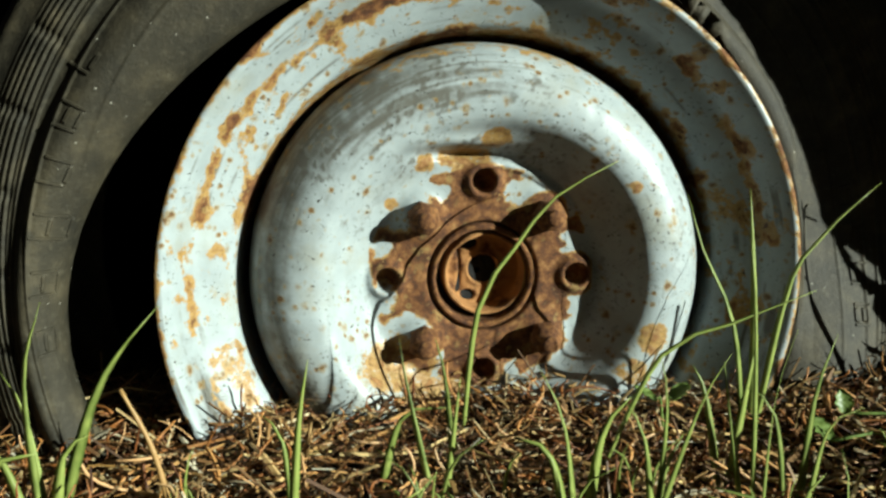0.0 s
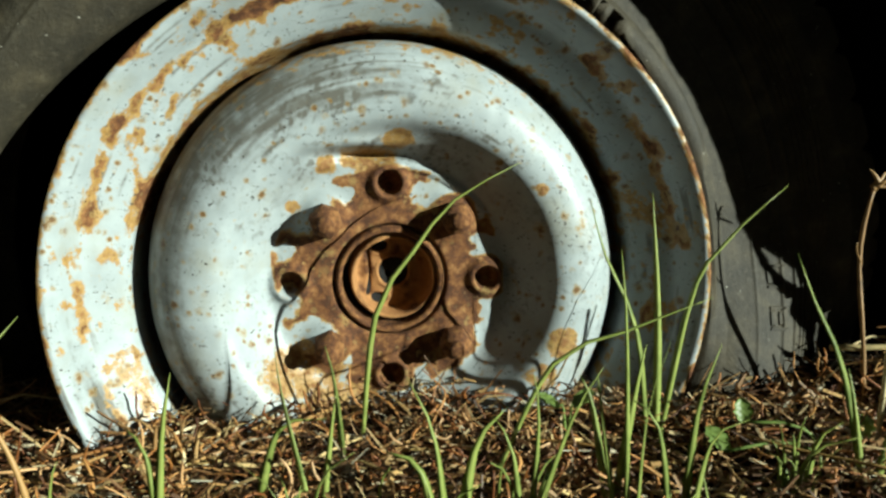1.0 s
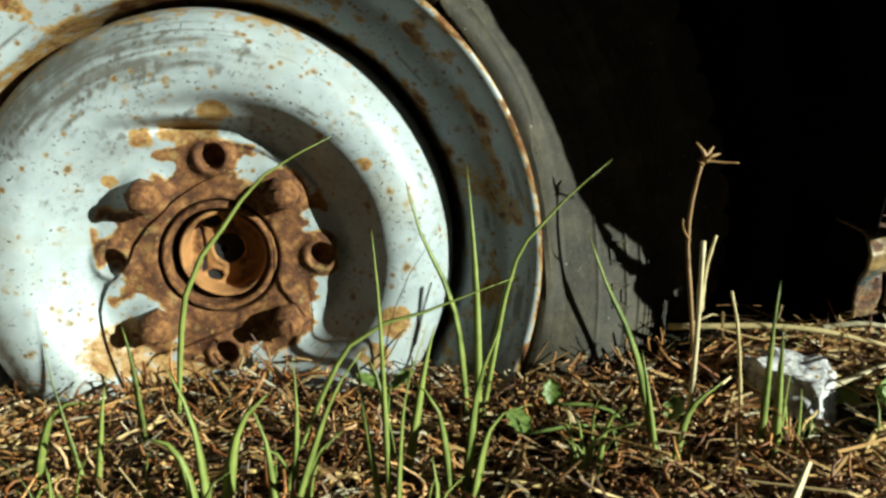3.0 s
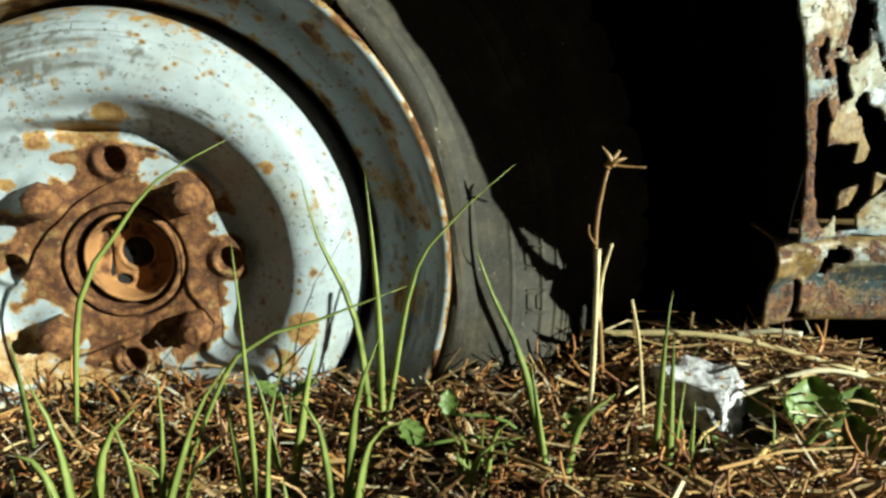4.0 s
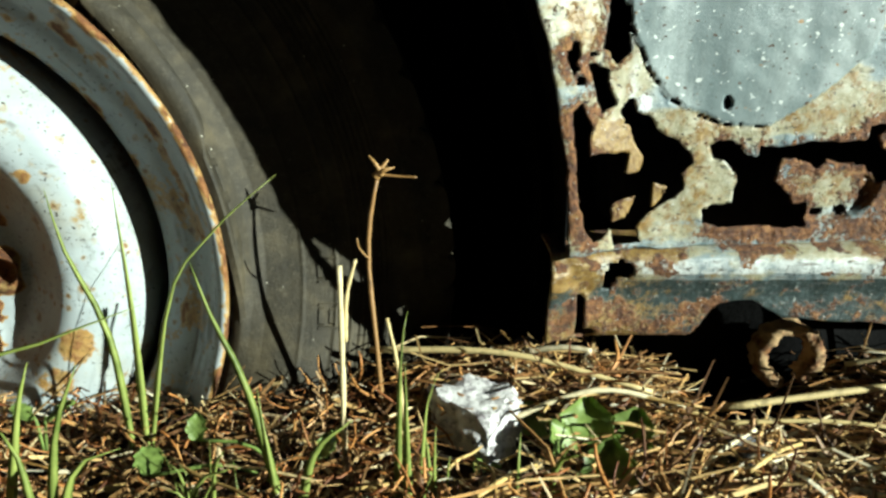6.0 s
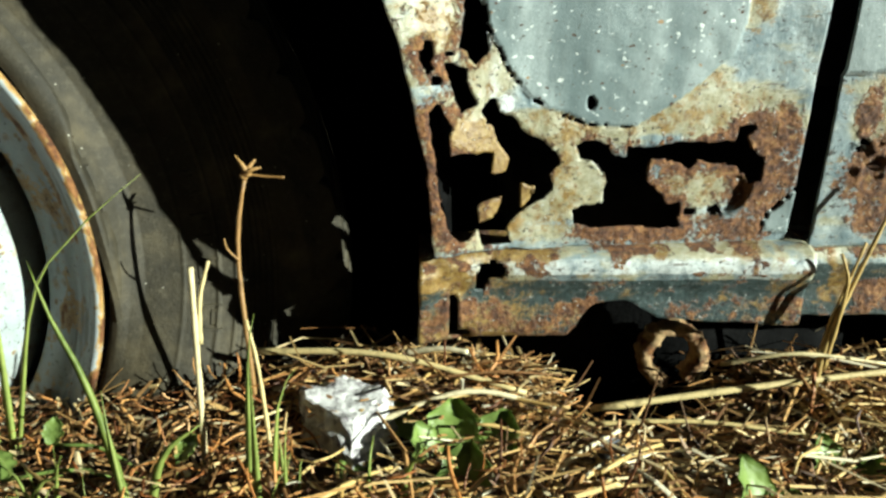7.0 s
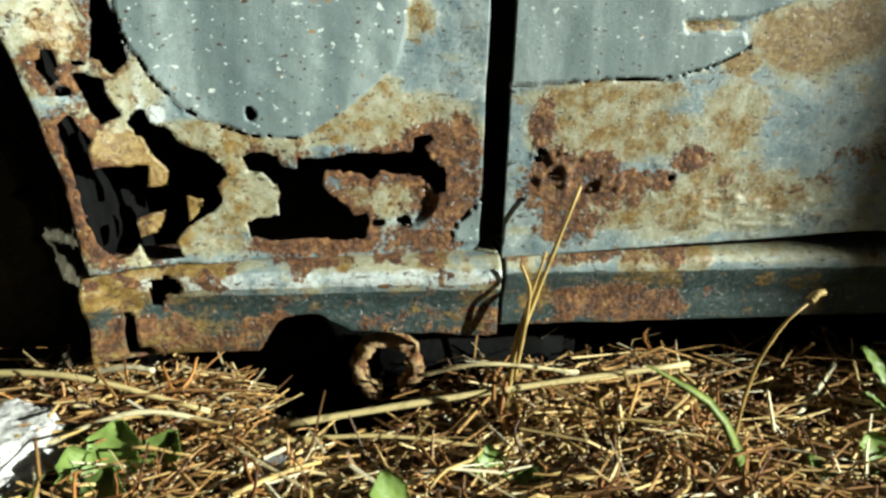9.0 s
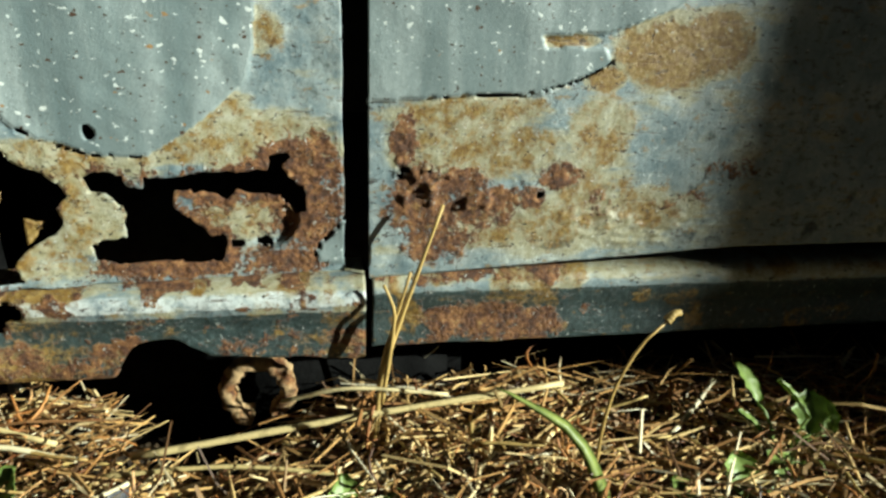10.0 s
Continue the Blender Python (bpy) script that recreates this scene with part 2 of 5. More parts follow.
def mat_wheel():
    """White enamel on pressed steel. wear: red rust, green grime with painted shade on the disc's left."""
    n = Nodes("chipped_white_enamel", 0.42, 0.0, 0.3)
    fine, mid = n.noise(520, 5, 0.65), n.noise(150, 5, 0.6)
    white = n.ramp(n.noise(60, 5, 0.6), (0.3, (0.245, 0.275, 0.28)), (0.7, (0.325, 0.36, 0.365)))
    white = n.mix(n.step(n.noise(24, 4, 0.6), 0.5, 0.75, 0, 0.5), white, (0.238, 0.221, 0.152))
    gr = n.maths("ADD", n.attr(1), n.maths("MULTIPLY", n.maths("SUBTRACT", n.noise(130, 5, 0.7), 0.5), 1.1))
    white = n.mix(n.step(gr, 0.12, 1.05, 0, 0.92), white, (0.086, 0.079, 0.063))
    yellow = n.ramp(fine, (0.3, (0.198, 0.099, 0.023)), (0.7, (0.363, 0.244, 0.092)))
    r = n.maths("ADD", n.attr(0), n.maths("MULTIPLY", n.maths("SUBTRACT", mid, 0.5), 1.5))
    r = n.maths("ADD", r, n.maths("MULTIPLY", n.maths("SUBTRACT", fine, 0.5), 0.6))
    col = n.mix(n.step(r, 0.24, 0.46), white, yellow)
    rusty = n.step(r, 0.55, 0.75)
    col = n.mix(rusty, col, rust_colour(n, 150))
    for scale, size, gate, tint in ((85, 0.22, 0.50, (0.112, 0.053, 0.015)), (150, 0.22, 0.49, (0.132, 0.066, 0.02)), (50, 0.15, 0.52, (0.086, 0.036, 0.012))):
        wob = n.maths("ADD", n.cells(scale), n.maths("ADD", n.maths("MULTIPLY", n.maths("SUBTRACT", fine, 0.5), 0.5), n.maths("MULTIPLY", n.maths("SUBTRACT", mid, 0.5), 0.45)))
        where = n.step(n.noise(scale * 0.4, 2), gate, gate + 0.07)
        halo = n.maths("MULTIPLY", n.step(wob, size * 1.5, size * 0.6), where)
        col = n.mix(n.maths("MULTIPLY", halo, 0.75), col, (0.238, 0.165, 0.059))
        spot = n.maths("MULTIPLY", n.step(wob, size * 0.8, size * 0.3), where)
        col = n.mix(n.maths("MULTIPLY", spot, 0.9), col, tint)
    dot = n.maths("MULTIPLY", n.step(n.noise(430, 3, 0.6, (1.0, 1.0, 1.6)), 0.625, 0.665), n.step(n.noise(70, 2), 0.40, 0.52))
    col = n.mix(dot, col, (0.033, 0.025, 0.018))
    h = n.maths("ADD", n.maths("MULTIPLY", fine, n.maths("ADD", n.maths("MULTIPLY", rusty, 1.2), 0.12)), n.maths("MULTIPLY", dot, -0.5))
    n.bump(h, 0.5, 0.001)
    return n.done(col, n.mix(rusty, (0.4, 0.4, 0.4), (0.85, 0.85, 0.85)))


def mat_rust(name="rusted_steel", scale=240.0, bloom=(0.224, 0.106, 0.033), spread=0.5):
    n = Nodes(name, 0.88, 0.0, 0.3)
    col = rust_colour(n, scale)
    col = n.mix(n.step(n.noise(70, 3), spread, spread + 0.18, 0, 0.7), col, bloom)
    n.bump(n.noise(420, 6, 0.7), 0.7, 0.0015)
    return n.done(col)


def mat_rubber():
    n = Nodes("weathered_tyre_rubber", 0.72, 0.0, 0.35)
    base = n.ramp(n.noise(45, 5, 0.6), (0.3, (0.010, 0.0085, 0.0042)), (0.52, (0.025, 0.0205, 0.0108)), (0.72, (0.062, 0.050, 0.027)))
    dust = n.step(n.noise(260, 5, 0.7), 0.5, 0.72, 0, 0.5)
    col = n.mix(dust, base, (0.064, 0.056, 0.036))
    speck = n.maths("MULTIPLY", n.step(n.cells(160), 0.1, 0.06), n.step(n.noise(40, 2), 0.52, 0.6))
    col = n.mix(speck, col, (0.231, 0.218, 0.178))
    n.bump(n.maths("ADD", n.noise(600, 4, 0.6), n.maths("MULTIPLY", n.noise(110, 4, 0.6), 0.7)), 0.4, 0.001)
    return n.done(col)


def mat_dark(name, colour, scale=60.0):
    n = Nodes(name, 0.95, 0.0, 0.0)
    c2 = tuple(v * 2.0 for v in colour)
    n.bump(n.noise(scale * 5, 4), 0.4, 0.002)
    return n.done(n.ramp(n.noise(scale, 4), (0.35, colour), (0.7, c2)))


def mat_soil():
    n = Nodes("dark_soil", 0.95, 0.0, 0.2)
    col = n.ramp(n.noise(55, 6, 0.65), (0.3, (0.012, 0.0079, 0.0046)), (0.52, (0.033, 0.022, 0.012)), (0.72, (0.079, 0.053, 0.026)))
    n.bump(n.noise(160, 6, 0.7), 0.9, 0.006)
    return n.done(col)


def mat_straw(name="dry_straw", bright=1.0, tint=(1.0, 1.0, 1.0)):
    n = Nodes(name, 0.55, 0.0, 0.4)
    k = bright
    col = n.ramp(n.island(), (0.0, (0.07 * k, 0.032 * k, 0.012 * k)), (0.3, (0.25 * k, 0.12 * k, 0.038 * k)), (0.6, (0.48 * k, 0.29 * k, 0.10 * k)),
                 (0.82, (0.66 * k, 0.49 * k, 0.22 * k)), (1.0, (0.80 * k, 0.74 * k, 0.55 * k)))
    col = n.mix(n.step(n.noise(180, 4), 0.55, 0.75, 0, 0.6), col, (0.066, 0.036, 0.015))
    col = n.tinted(col, tint)
    n.bump(n.noise(500, 3, 0.6, (1, 1, 0.3)), 0.3, 0.0006)
    return n.done(col)


def mat_leaf(name, dark, light):
    n = Nodes(name, 0.45, 0.0, 0.4)
    col = n.ramp(n.noise(90, 4), (0.3, dark), (0.7, light))
    col = n.mix(n.step(n.random(), 0.0, 1.0, 0, 0.5), col, tuple(v * 1.25 for v in light))
    n.bump(n.noise(350, 3), 0.25, 0.0008)
    n.done(col)
    tr = n.t.nodes.new("ShaderNodeBsdfTranslucent")
    n.put(n.mix(0.5, col, (0.198, 0.277, 0.033)), tr.inputs[0])
    ms = n.t.nodes.new("ShaderNodeMixShader")
    ms.inputs[0].default_value = 0.35
    n.t.links.new(n.b.outputs[0], ms.inputs[1])
    n.t.links.new(tr.outputs[0], ms.inputs[2])
    n.t.links.new(ms.outputs[0], n.t.nodes["Material Output"].inputs[0])
    return n.mat


def mat_stone(name, dark, light):
    n = Nodes(name, 0.85)
    col = n.ramp(n.noise(130, 6, 0.7), (0.36, dark), (0.52, light), (0.7, tuple(min(1, v * 1.2) for v in light)))
    n.bump(n.noise(220, 6, 0.7), 0.8, 0.002)
    return n.done(col)


def mat_plaster():
    n = Nodes("grey_plaster", 0.9)
    n.bump(n.noise(30, 5), 0.3, 0.01)
    return n.done(n.ramp(n.noise(3, 5), (0.3, (0.079, 0.079, 0.073)), (0.7, (0.132, 0.132, 0.119))))


BODY, WHEEL, RUST, RUBBER = mat_body(), mat_wheel(), mat_rust(), mat_rubber()
# darker still: keeps sunlit hidden faces as black as shade
DEEP_SHADE = mat_dark("deep_shade_black", (0.0035, 0.0035, 0.0035))
# near-black colour stands in for shade inside and beneath the car
BLACK = mat_dark("shade_black", (0.014, 0.014, 0.014))
SOIL, STRAW, LIGHT_STRAW = mat_soil(), mat_straw("dry_straw", 0.50), mat_straw("bleached_straw", 0.95)
GRASS = mat_leaf("green_grass", (0.095, 0.135, 0.024), (0.31, 0.36, 0.090))
LEAF = mat_leaf("broad_leaf", (0.042, 0.072, 0.016), (0.24, 0.33, 0.080))
CHALK = mat_stone("pale_limestone", (0.10, 0.085, 0.095), (0.47, 0.465, 0.455))
SLATE = mat_stone("grey_stone", (0.033, 0.036, 0.043), (0.145, 0.152, 0.172))
PLASTER = mat_plaster()


# ------------------------------------------------------------------ ground
def ground_height(x, y):
    x, y = np.asarray(x, float), np.asarray(y, float)
    along = 0.25 + 0.45 * ramp(x, 0.27, 0.34) - 0.65 * ramp(x, 0.42, 0.46) + 0.45 * ramp(x, 0.53, 0.57)
    h = 0.026 * ramp(y, 0.35, 0.415) * along
    h = h * (1 - 0.75 * ramp(y, 0.42, 0.47))
    near = np.exp(-((x - 0.25) / 1.2) ** 2 - ((y - 0.35) / 0.6) ** 2)
    h = h - 0.013 * (1 - ramp(x, 0.16, 0.29)) * np.exp(-((y - 0.35) / 0.6) ** 2)
    h = h - 0.020 * np.exp(-((x - 0.478) / 0.042) ** 2) * ramp(y, 0.362, 0.400)
    return h + near * 0.006 * fbm(x * 18, y * 18, 5) - 0.003


def axis(lo, f0, f1, hi, fine, ratio=1.35):
    mid = list(np.arange(f0, f1 + fine / 2, fine))
    out, s = [], fine
    p = f0
    while p > lo:
        s *= ratio
        p -= s
        out.append(max(p, lo))
    low = out[::-1]
    out, s, p = [], fine, mid[-1]
    while p < hi:
        s *= ratio
        p += s
        out.append(min(p, hi))
    return np.array(low + mid + out)


def grid_faces(nx, ny):
    return [(j * nx + i, j * nx + i + 1, (j + 1) * nx + i + 1, (j + 1) * nx + i) for j in range(ny - 1) for i in range(nx - 1)]


gx, gy = axis(-600, -0.5, 1.1, 600, 0.01), axis(-600, 0.2, 0.6, 600, 0.006)
GX, GY = np.meshgrid(gx, gy)
ground = mesh_object("ground", np.stack([GX, GY, ground_height(GX, GY)], -1).reshape(-1, 3), grid_faces(len(gx), len(gy)), SOIL)
tagged(ground, "dark brown soil littered with dry straw", "ground", kind="structure")

# unseen plain slab, added to shade the rear of the car
edge = Vector((0.744, 0.40, 0)) + Vector((sun_dir.x, sun_dir.y, 0)).normalized() * 3.4
side = Vector((-sun_dir.y, sun_dir.x, 0)).normalized()
back = Vector((sun_dir.x, sun_dir.y, 0)).normalized()
wall_v = []
for s in (0.0, 3.2):
    for b in (0.0, 0.2):
        for z in (-0.1, 2.2):
            wall_v.append(edge + side * (s + (-0.06 * (z - 1.0) if s == 0 else 0)) + back * b + Vector((0, 0, z)))
wall = mesh_object("wall_east", wall_v, [(0, 1, 3, 2), (4, 6, 7, 5), (0, 4, 5, 1), (2, 3, 7, 6), (1, 5, 7, 3), (0, 2, 6, 4)], PLASTER, smooth=False)
tagged(wall, "plain grey slab added out of view to block the sun", "wall", kind="structure")

# ------------------------------------------------------------------ car
car = thing("car", "abandoned rusty pale blue-grey car with a flat tyre", "car", at=(0.6, 0.8, 0))
car_base = Matrix.Translation(car.location)


def on_car(ob):
    """Hang a mesh built in world places under the car."""
    ob.parent = car
    ob.matrix_parent_inverse = car_base.inverted()
    return ob


ARCH = (0.019, 0.08, 0.3548)


def skin(x, z):
    """How deep the car's side lies: curved, bulging at the arch lip."""
    y = 0.404 - 0.13 * (np.minimum(z, 0.32) - 0.1) + 0.1 * (np.clip(x, 0.02, 0.53) - 0.5) + 0.10 * np.maximum(z - 0.4, 0) ** 2
    rad = np.hypot(x - ARCH[0], z - ARCH[1]) - ARCH[2]
    return y - 0.015 * np.exp(-(np.maximum(rad, 0) / 0.023) ** 2) * ramp(z, 0.03, 0.1)


def seam(z):
    return 0.5578 + 0 * z


def panel(name, xs, zs, keep, depth, wear, label, thick=0.0016):
    """A sheet of the car's side. keep(x, z) < 0 is metal; the torn edge follows keep = 0."""
    X, Z = np.meshgrid(xs, zs)
    e = 2e-4
    cx, cz = np.minimum(np.gradient(xs)[None, :], 0.02), np.minimum(np.gradient(zs)[:, None], 0.02)
    F = keep(X, Z)
    near, X0, Z0 = None, X, Z
    for _ in range(3):
        dx, dz = (keep(X + e, Z) - keep(X - e, Z)) / (2 * e), (keep(X, Z + e) - keep(X, Z - e)) / (2 * e)
        g = np.sqrt(dx * dx + dz * dz) + 1e-6
        if near is None:
            near = np.abs(F) / g < (np.abs(dx) * cx + np.abs(dz) * cz) / (2 * g)
        X, Z = X - np.where(near, F * dx / g / g, 0), Z - np.where(near, F * dz / g / g, 0)
        X, Z = np.clip(X, X0 - 0.7 * cx, X0 + 0.7 * cx), np.clip(Z, Z0 - 0.7 * cz, Z0 + 0.7 * cz)
        F = keep(X, Z)
    ok = near | (F < 0)
    nx, nz = len(xs), len(zs)
    q = ok[:-1, :-1] & ok[1:, :-1] & ok[:-1, 1:] & ok[1:, 1:]
    faces = [(j * nx + i, j * nx + i + 1, (j + 1) * nx + i + 1, (j + 1) * nx + i) for j, i in zip(*np.nonzero(q))]
    used = np.zeros(nx * nz, bool)
    for f in faces:
        used[list(f)] = True
    index = np.cumsum(used) - 1
    faces = [tuple(int(index[v]) for v in f) for f in faces]
    W = wear(X, Z)
    verts = np.stack([X, depth(X, Z, W), Z], -1).reshape(-1, 3)[used]
    ob = mesh_object(name, verts, faces, BODY, label=label, masks=np.stack(W, -1).reshape(-1, 4)[used])
    thicken(ob, thick)
    return on_car(ob)


# --- front wing with its rusted holes
PINHOLES = [(0.3712, 0.1818, 0.0030, 0.0048), (0.3811, 0.1751, 0.0018, 0.0022), (0.5020, 0.1061, 0.0037, 0.0020), (0.5146, 0.1067, 0.0034, 0.0024), (0.4456, 0.1598, 0.0021, 0.0036), (0.3887, 0.0843, 0.0066, 0.0040), (0.3745, 0.1700, 0.0026, 0.0022), (0.3800, 0.1805, 0.0018, 0.0012)]
# rusted-through voids of the wing and the scraps of metal left standing in them
VOID_TOP = [(0.3865, 0.2107), (0.3928, 0.2108), (0.3939, 0.2032), (0.3974, 0.1819), (0.3914, 0.1748), (0.3879, 0.1818), (0.3838, 0.1829), (0.3863, 0.1976)]
VOID_SLOT = [(0.3775, 0.1777), (0.3872, 0.1754), (0.3891, 0.1666), (0.3939, 0.1593), (0.3858, 0.156), (0.3818, 0.1644)]
VOID_NICK = [(0.3653, 0.1837), (0.371, 0.181), (0.3741, 0.1744), (0.3703, 0.1716), (0.3668, 0.1783)]
VOID_FRONT = [(0.3949, 0.1569), (0.401, 0.1629), (0.4041, 0.1556), (0.411, 0.1531), (0.4149, 0.1468), (0.4239, 0.1429), (0.4305, 0.1377), (0.4333, 0.1324), (0.4282, 0.1272), (0.4304, 0.1204), (0.4253, 0.1144), (0.4195, 0.1118), (0.4136, 0.1072), (0.409, 0.1017), (0.4118, 0.0939), (0.3971, 0.0928), (0.3919, 0.0965), (0.3856, 0.0968), (0.3808, 0.102), (0.3769, 0.1155), (0.3749, 0.1294), (0.3732, 0.1404), (0.371, 0.1569), (0.375, 0.1607), (0.3794, 0.154), (0.3816, 0.1491), (0.3973, 0.1519)]
VOID_LONG = [(0.4403, 0.1405), (0.4447, 0.1429), (0.4503, 0.1426), (0.4561, 0.1403), (0.4586, 0.1358), (0.4644, 0.1352), (0.4651, 0.1408), (0.4681, 0.1396), (0.4801, 0.1401), (0.4903, 0.1422), (0.5033, 0.1415), (0.5174, 0.142), (0.5189, 0.1488), (0.5264, 0.1504), (0.5275, 0.147), (0.5243, 0.1442), (0.5263, 0.1384), (0.5305, 0.1343), (0.5347, 0.1338), (0.5341, 0.1219), (0.5296, 0.1201), (0.5259, 0.1244), (0.5217, 0.128), (0.5069, 0.1311), (0.5031, 0.1329), (0.4977, 0.1278), (0.4927, 0.1308), (0.4857, 0.1303), (0.4842, 0.1338), (0.4772, 0.1333), (0.4754, 0.1276), (0.4795, 0.1205), (0.4853, 0.1156), (0.4901, 0.1095), (0.496, 0.1106), (0.4976, 0.1069), (0.4948, 0.0989), (0.4814, 0.0993), (0.4574, 0.1), (0.4415, 0.1017), (0.44, 0.1095), (0.4451, 0.1118), (0.4555, 0.1121), (0.4553, 0.1256), (0.4486, 0.1325), (0.4428, 0.1343)]
TONGUE = [(0.381, 0.1492), (0.3936, 0.1514), (0.3992, 0.1501), (0.4036, 0.1412), (0.4087, 0.1353), (0.4068, 0.1282), (0.3998, 0.1277), (0.401, 0.1378), (0.391, 0.1382), (0.3808, 0.1375)]
SCRAP_A = [(0.3953, 0.1142), (0.4063, 0.1172), (0.4017, 0.1069), (0.3952, 0.1052)]
SCRAP_B = [(0.4147, 0.1227), (0.4224, 0.1206), (0.4194, 0.1152), (0.4153, 0.1105)]
SCRAP_C = [(0.3875, 0.0943), (0.3946, 0.1022), (0.3969, 0.0921)]
SCRAP_D = [(0.409, 0.102), (0.4123, 0.1023), (0.4144, 0.0974), (0.4107, 0.0954)]
VOIDS, SCRAPS = (VOID_TOP, VOID_SLOT, VOID_NICK, VOID_FRONT, VOID_LONG), (TONGUE, SCRAP_A, SCRAP_B, SCRAP_C, SCRAP_D)
FLAKE = [(0.5400, 0.0965), (0.5385, 0.1010), (0.5405, 0.1062), (0.5455, 0.1105), (0.5520, 0.1180)]
FILLER = [(0.3959, 0.2310), (0.3950, 0.1998), (0.3973, 0.1907), (0.4029, 0.1815), (0.4088, 0.1707), (0.4171, 0.1625), (0.4291, 0.1557), (0.4453, 0.1499), (0.4666, 0.1489), (0.4830, 0.1589), (0.4977, 0.1703), (0.5106, 0.1824), (0.5151, 0.1971), (0.5163, 0.2338)]


def within(x, z, corners):
    """Distance to a closed outline, positive inside it."""
    return near_line(x, z, corners + corners[:1]) * (2 * inside(x, z, corners) - 1)


def void(x, z):
    """Distance into the rusted-through voids, above 0 where the metal is gone."""
    gone = np.maximum.reduce([within(x, z, c) for c in VOIDS])
    return np.minimum(gone, -np.maximum.reduce([within(x, z, c) for c in SCRAPS]))


def wing_keep(x, z):
    wx = x + 0.0012 * fbm(x * 160, z * 160, 11, 3) + 0.0006 * fbm(x * 520, z * 520, 12, 2)
    wz = z + 0.0012 * fbm(x * 160, z * 160, 23, 3) + 0.0006 * fbm(x * 520, z * 520, 24, 2)
    f = np.maximum(void(wx, wz) * 60, 0.5 * np.maximum(blobs(wx, wz, PINHOLES), -1.0))
    crack = (0.0008 + 0.0008 * fbm(x * 150, z * 150, 5, 2) - near_line(wx * 0.6 + x * 0.4, wz * 0.6 + z * 0.4, FILLER[1:9])) * 200
    flake = (0.0006 - near_line(wx, wz, FLAKE)) * 200
    rim = (ARCH[2] + 0.0015 * fbm(x * 60, z * 60, 3, 3) - np.hypot(x - ARCH[0], z - ARCH[1])) * 60
    lo = (0.0905 + 0.0015 * fbm(x * 90, z * 5, 8, 3) - z) * 60
    front = (ARCH[0] - 0.62 - x) * 20
    end = (x - seam(z) + 0.006 + 0.0006 * fbm(z * 60, x * 0 + 2, 9, 2)) * 60
    return np.maximum.reduce([f, crack, flake, np.where((x < ARCH[0] + 0.4), rim, -1), np.where(x > ARCH[0], lo, 0.05 - z), front, end])


def wing_wear(x, z):
    w = 0.003 * fbm(x * 90, z * 90, 31, 3)
    patch = np.maximum(inside(x + w * 0.5, z + w * 0.5, FILLER), inside(x, z, FLAKE + [(0.5530, 0.0950)]))
    near_hole = ramp(void(x, z), -0.009, -0.0005)
    scrap = ramp(np.maximum.reduce([within(x, z, c) for c in SCRAPS]), -0.002, 0.0)
    rust = (0.36 + 0.22 * ramp(x, 0.43, 0.46)) * near_hole * (1 - 0.6 * scrap) + 0.22 * ramp(blobs(x, z, [(0.5034, 0.1188, 0.0306, 0.0171)]), -0.7, 0.9) + 0.5 * ramp(blobs(x, z, [(0.5381, 0.1300, 0.0167, 0.0307), (0.5174, 0.0954, 0.0372, 0.0090), (0.4700, 0.0950, 0.040, 0.0060)]), -0.7, 0.9) + 0.30 * ramp(blobs(x, z, [(0.5300, 0.1450, 0.030, 0.020), (0.5330, 0.1100, 0.022, 0.020), (0.3850, 0.1100, 0.020, 0.030)]), -0.6, 0.8)
    rust = rust - 0.3 * ramp(blobs(x, z, [(0.4439, 0.1218, 0.0151, 0.0168), (0.4238, 0.1002, 0.0170, 0.0086), (0.3894, 0.1477, 0.0095, 0.0071)]), -0.7, 0.9)
    rust = rust + 0.25 * ramp(0.395 - x, 0, 0.02) * ramp(0.17 - z, 0, 0.03)
    rust = rust + 0.27 * ramp(0.405 - x, 0, 0.03) * ramp(z, 0.10, 0.13)
    ochre = 0.18 * ramp(0.41 - x, 0, 0.03) + 0.45 * scrap + 0.55 * ramp(blobs(x, z, [(0.5130, 0.1530, 0.0403, 0.0159), (0.4334, 0.1476, 0.0428, 0.0118), (0.4927, 0.1672, 0.0184, 0.0153), (0.3968, 0.1721, 0.0122, 0.0141), (0.3744, 0.1899, 0.0106, 0.0151), (0.5170, 0.2019, 0.0102, 0.0095), (0.4836, 0.1529, 0.0213, 0.0092), (0.4260, 0.1224, 0.0387, 0.0302), (0.3894, 0.1465, 0.0189, 0.0190), (0.3774, 0.1234, 0.0141, 0.0297), (0.5034, 0.1188, 0.0250, 0.0114)]), -0.7, 0.9)
    under = 0.35 * ramp(blobs(x, z, [(0.5380, 0.1827, 0.0131, 0.0248), (0.3785, 0.1813, 0.0087, 0.0088)]), -0.7, 0.9) - 0.52 * ramp(blobs(x, z, [(0.3973, 0.1907, 0.0029, 0.0115), (0.4004, 0.1697, 0.0040, 0.0131), (0.4055, 0.1598, 0.0056, 0.0054), (0.5458, 0.1072, 0.0068, 0.0106)]), -0.7, 0.9)
    return [rust * (1 - patch), ochre * (1 - patch), patch, under]


def wing_depth(x, z, w):
    y = skin(x, z) + 0.0016 * fbm(x * 45, z * 45, 17, 3)
    y = y + 0.0012 * (1 - w[2]) + 0.0012 * w[0] * fbm(x * 260, z * 260, 41, 3)
    # the inner skin shows, set back, inside the long hole
    y = y + 0.0050 * ramp(blobs(x, z, [(0.5022, 0.1174, 0.0292, 0.0177)]), 0.0, 0.3)
    return y


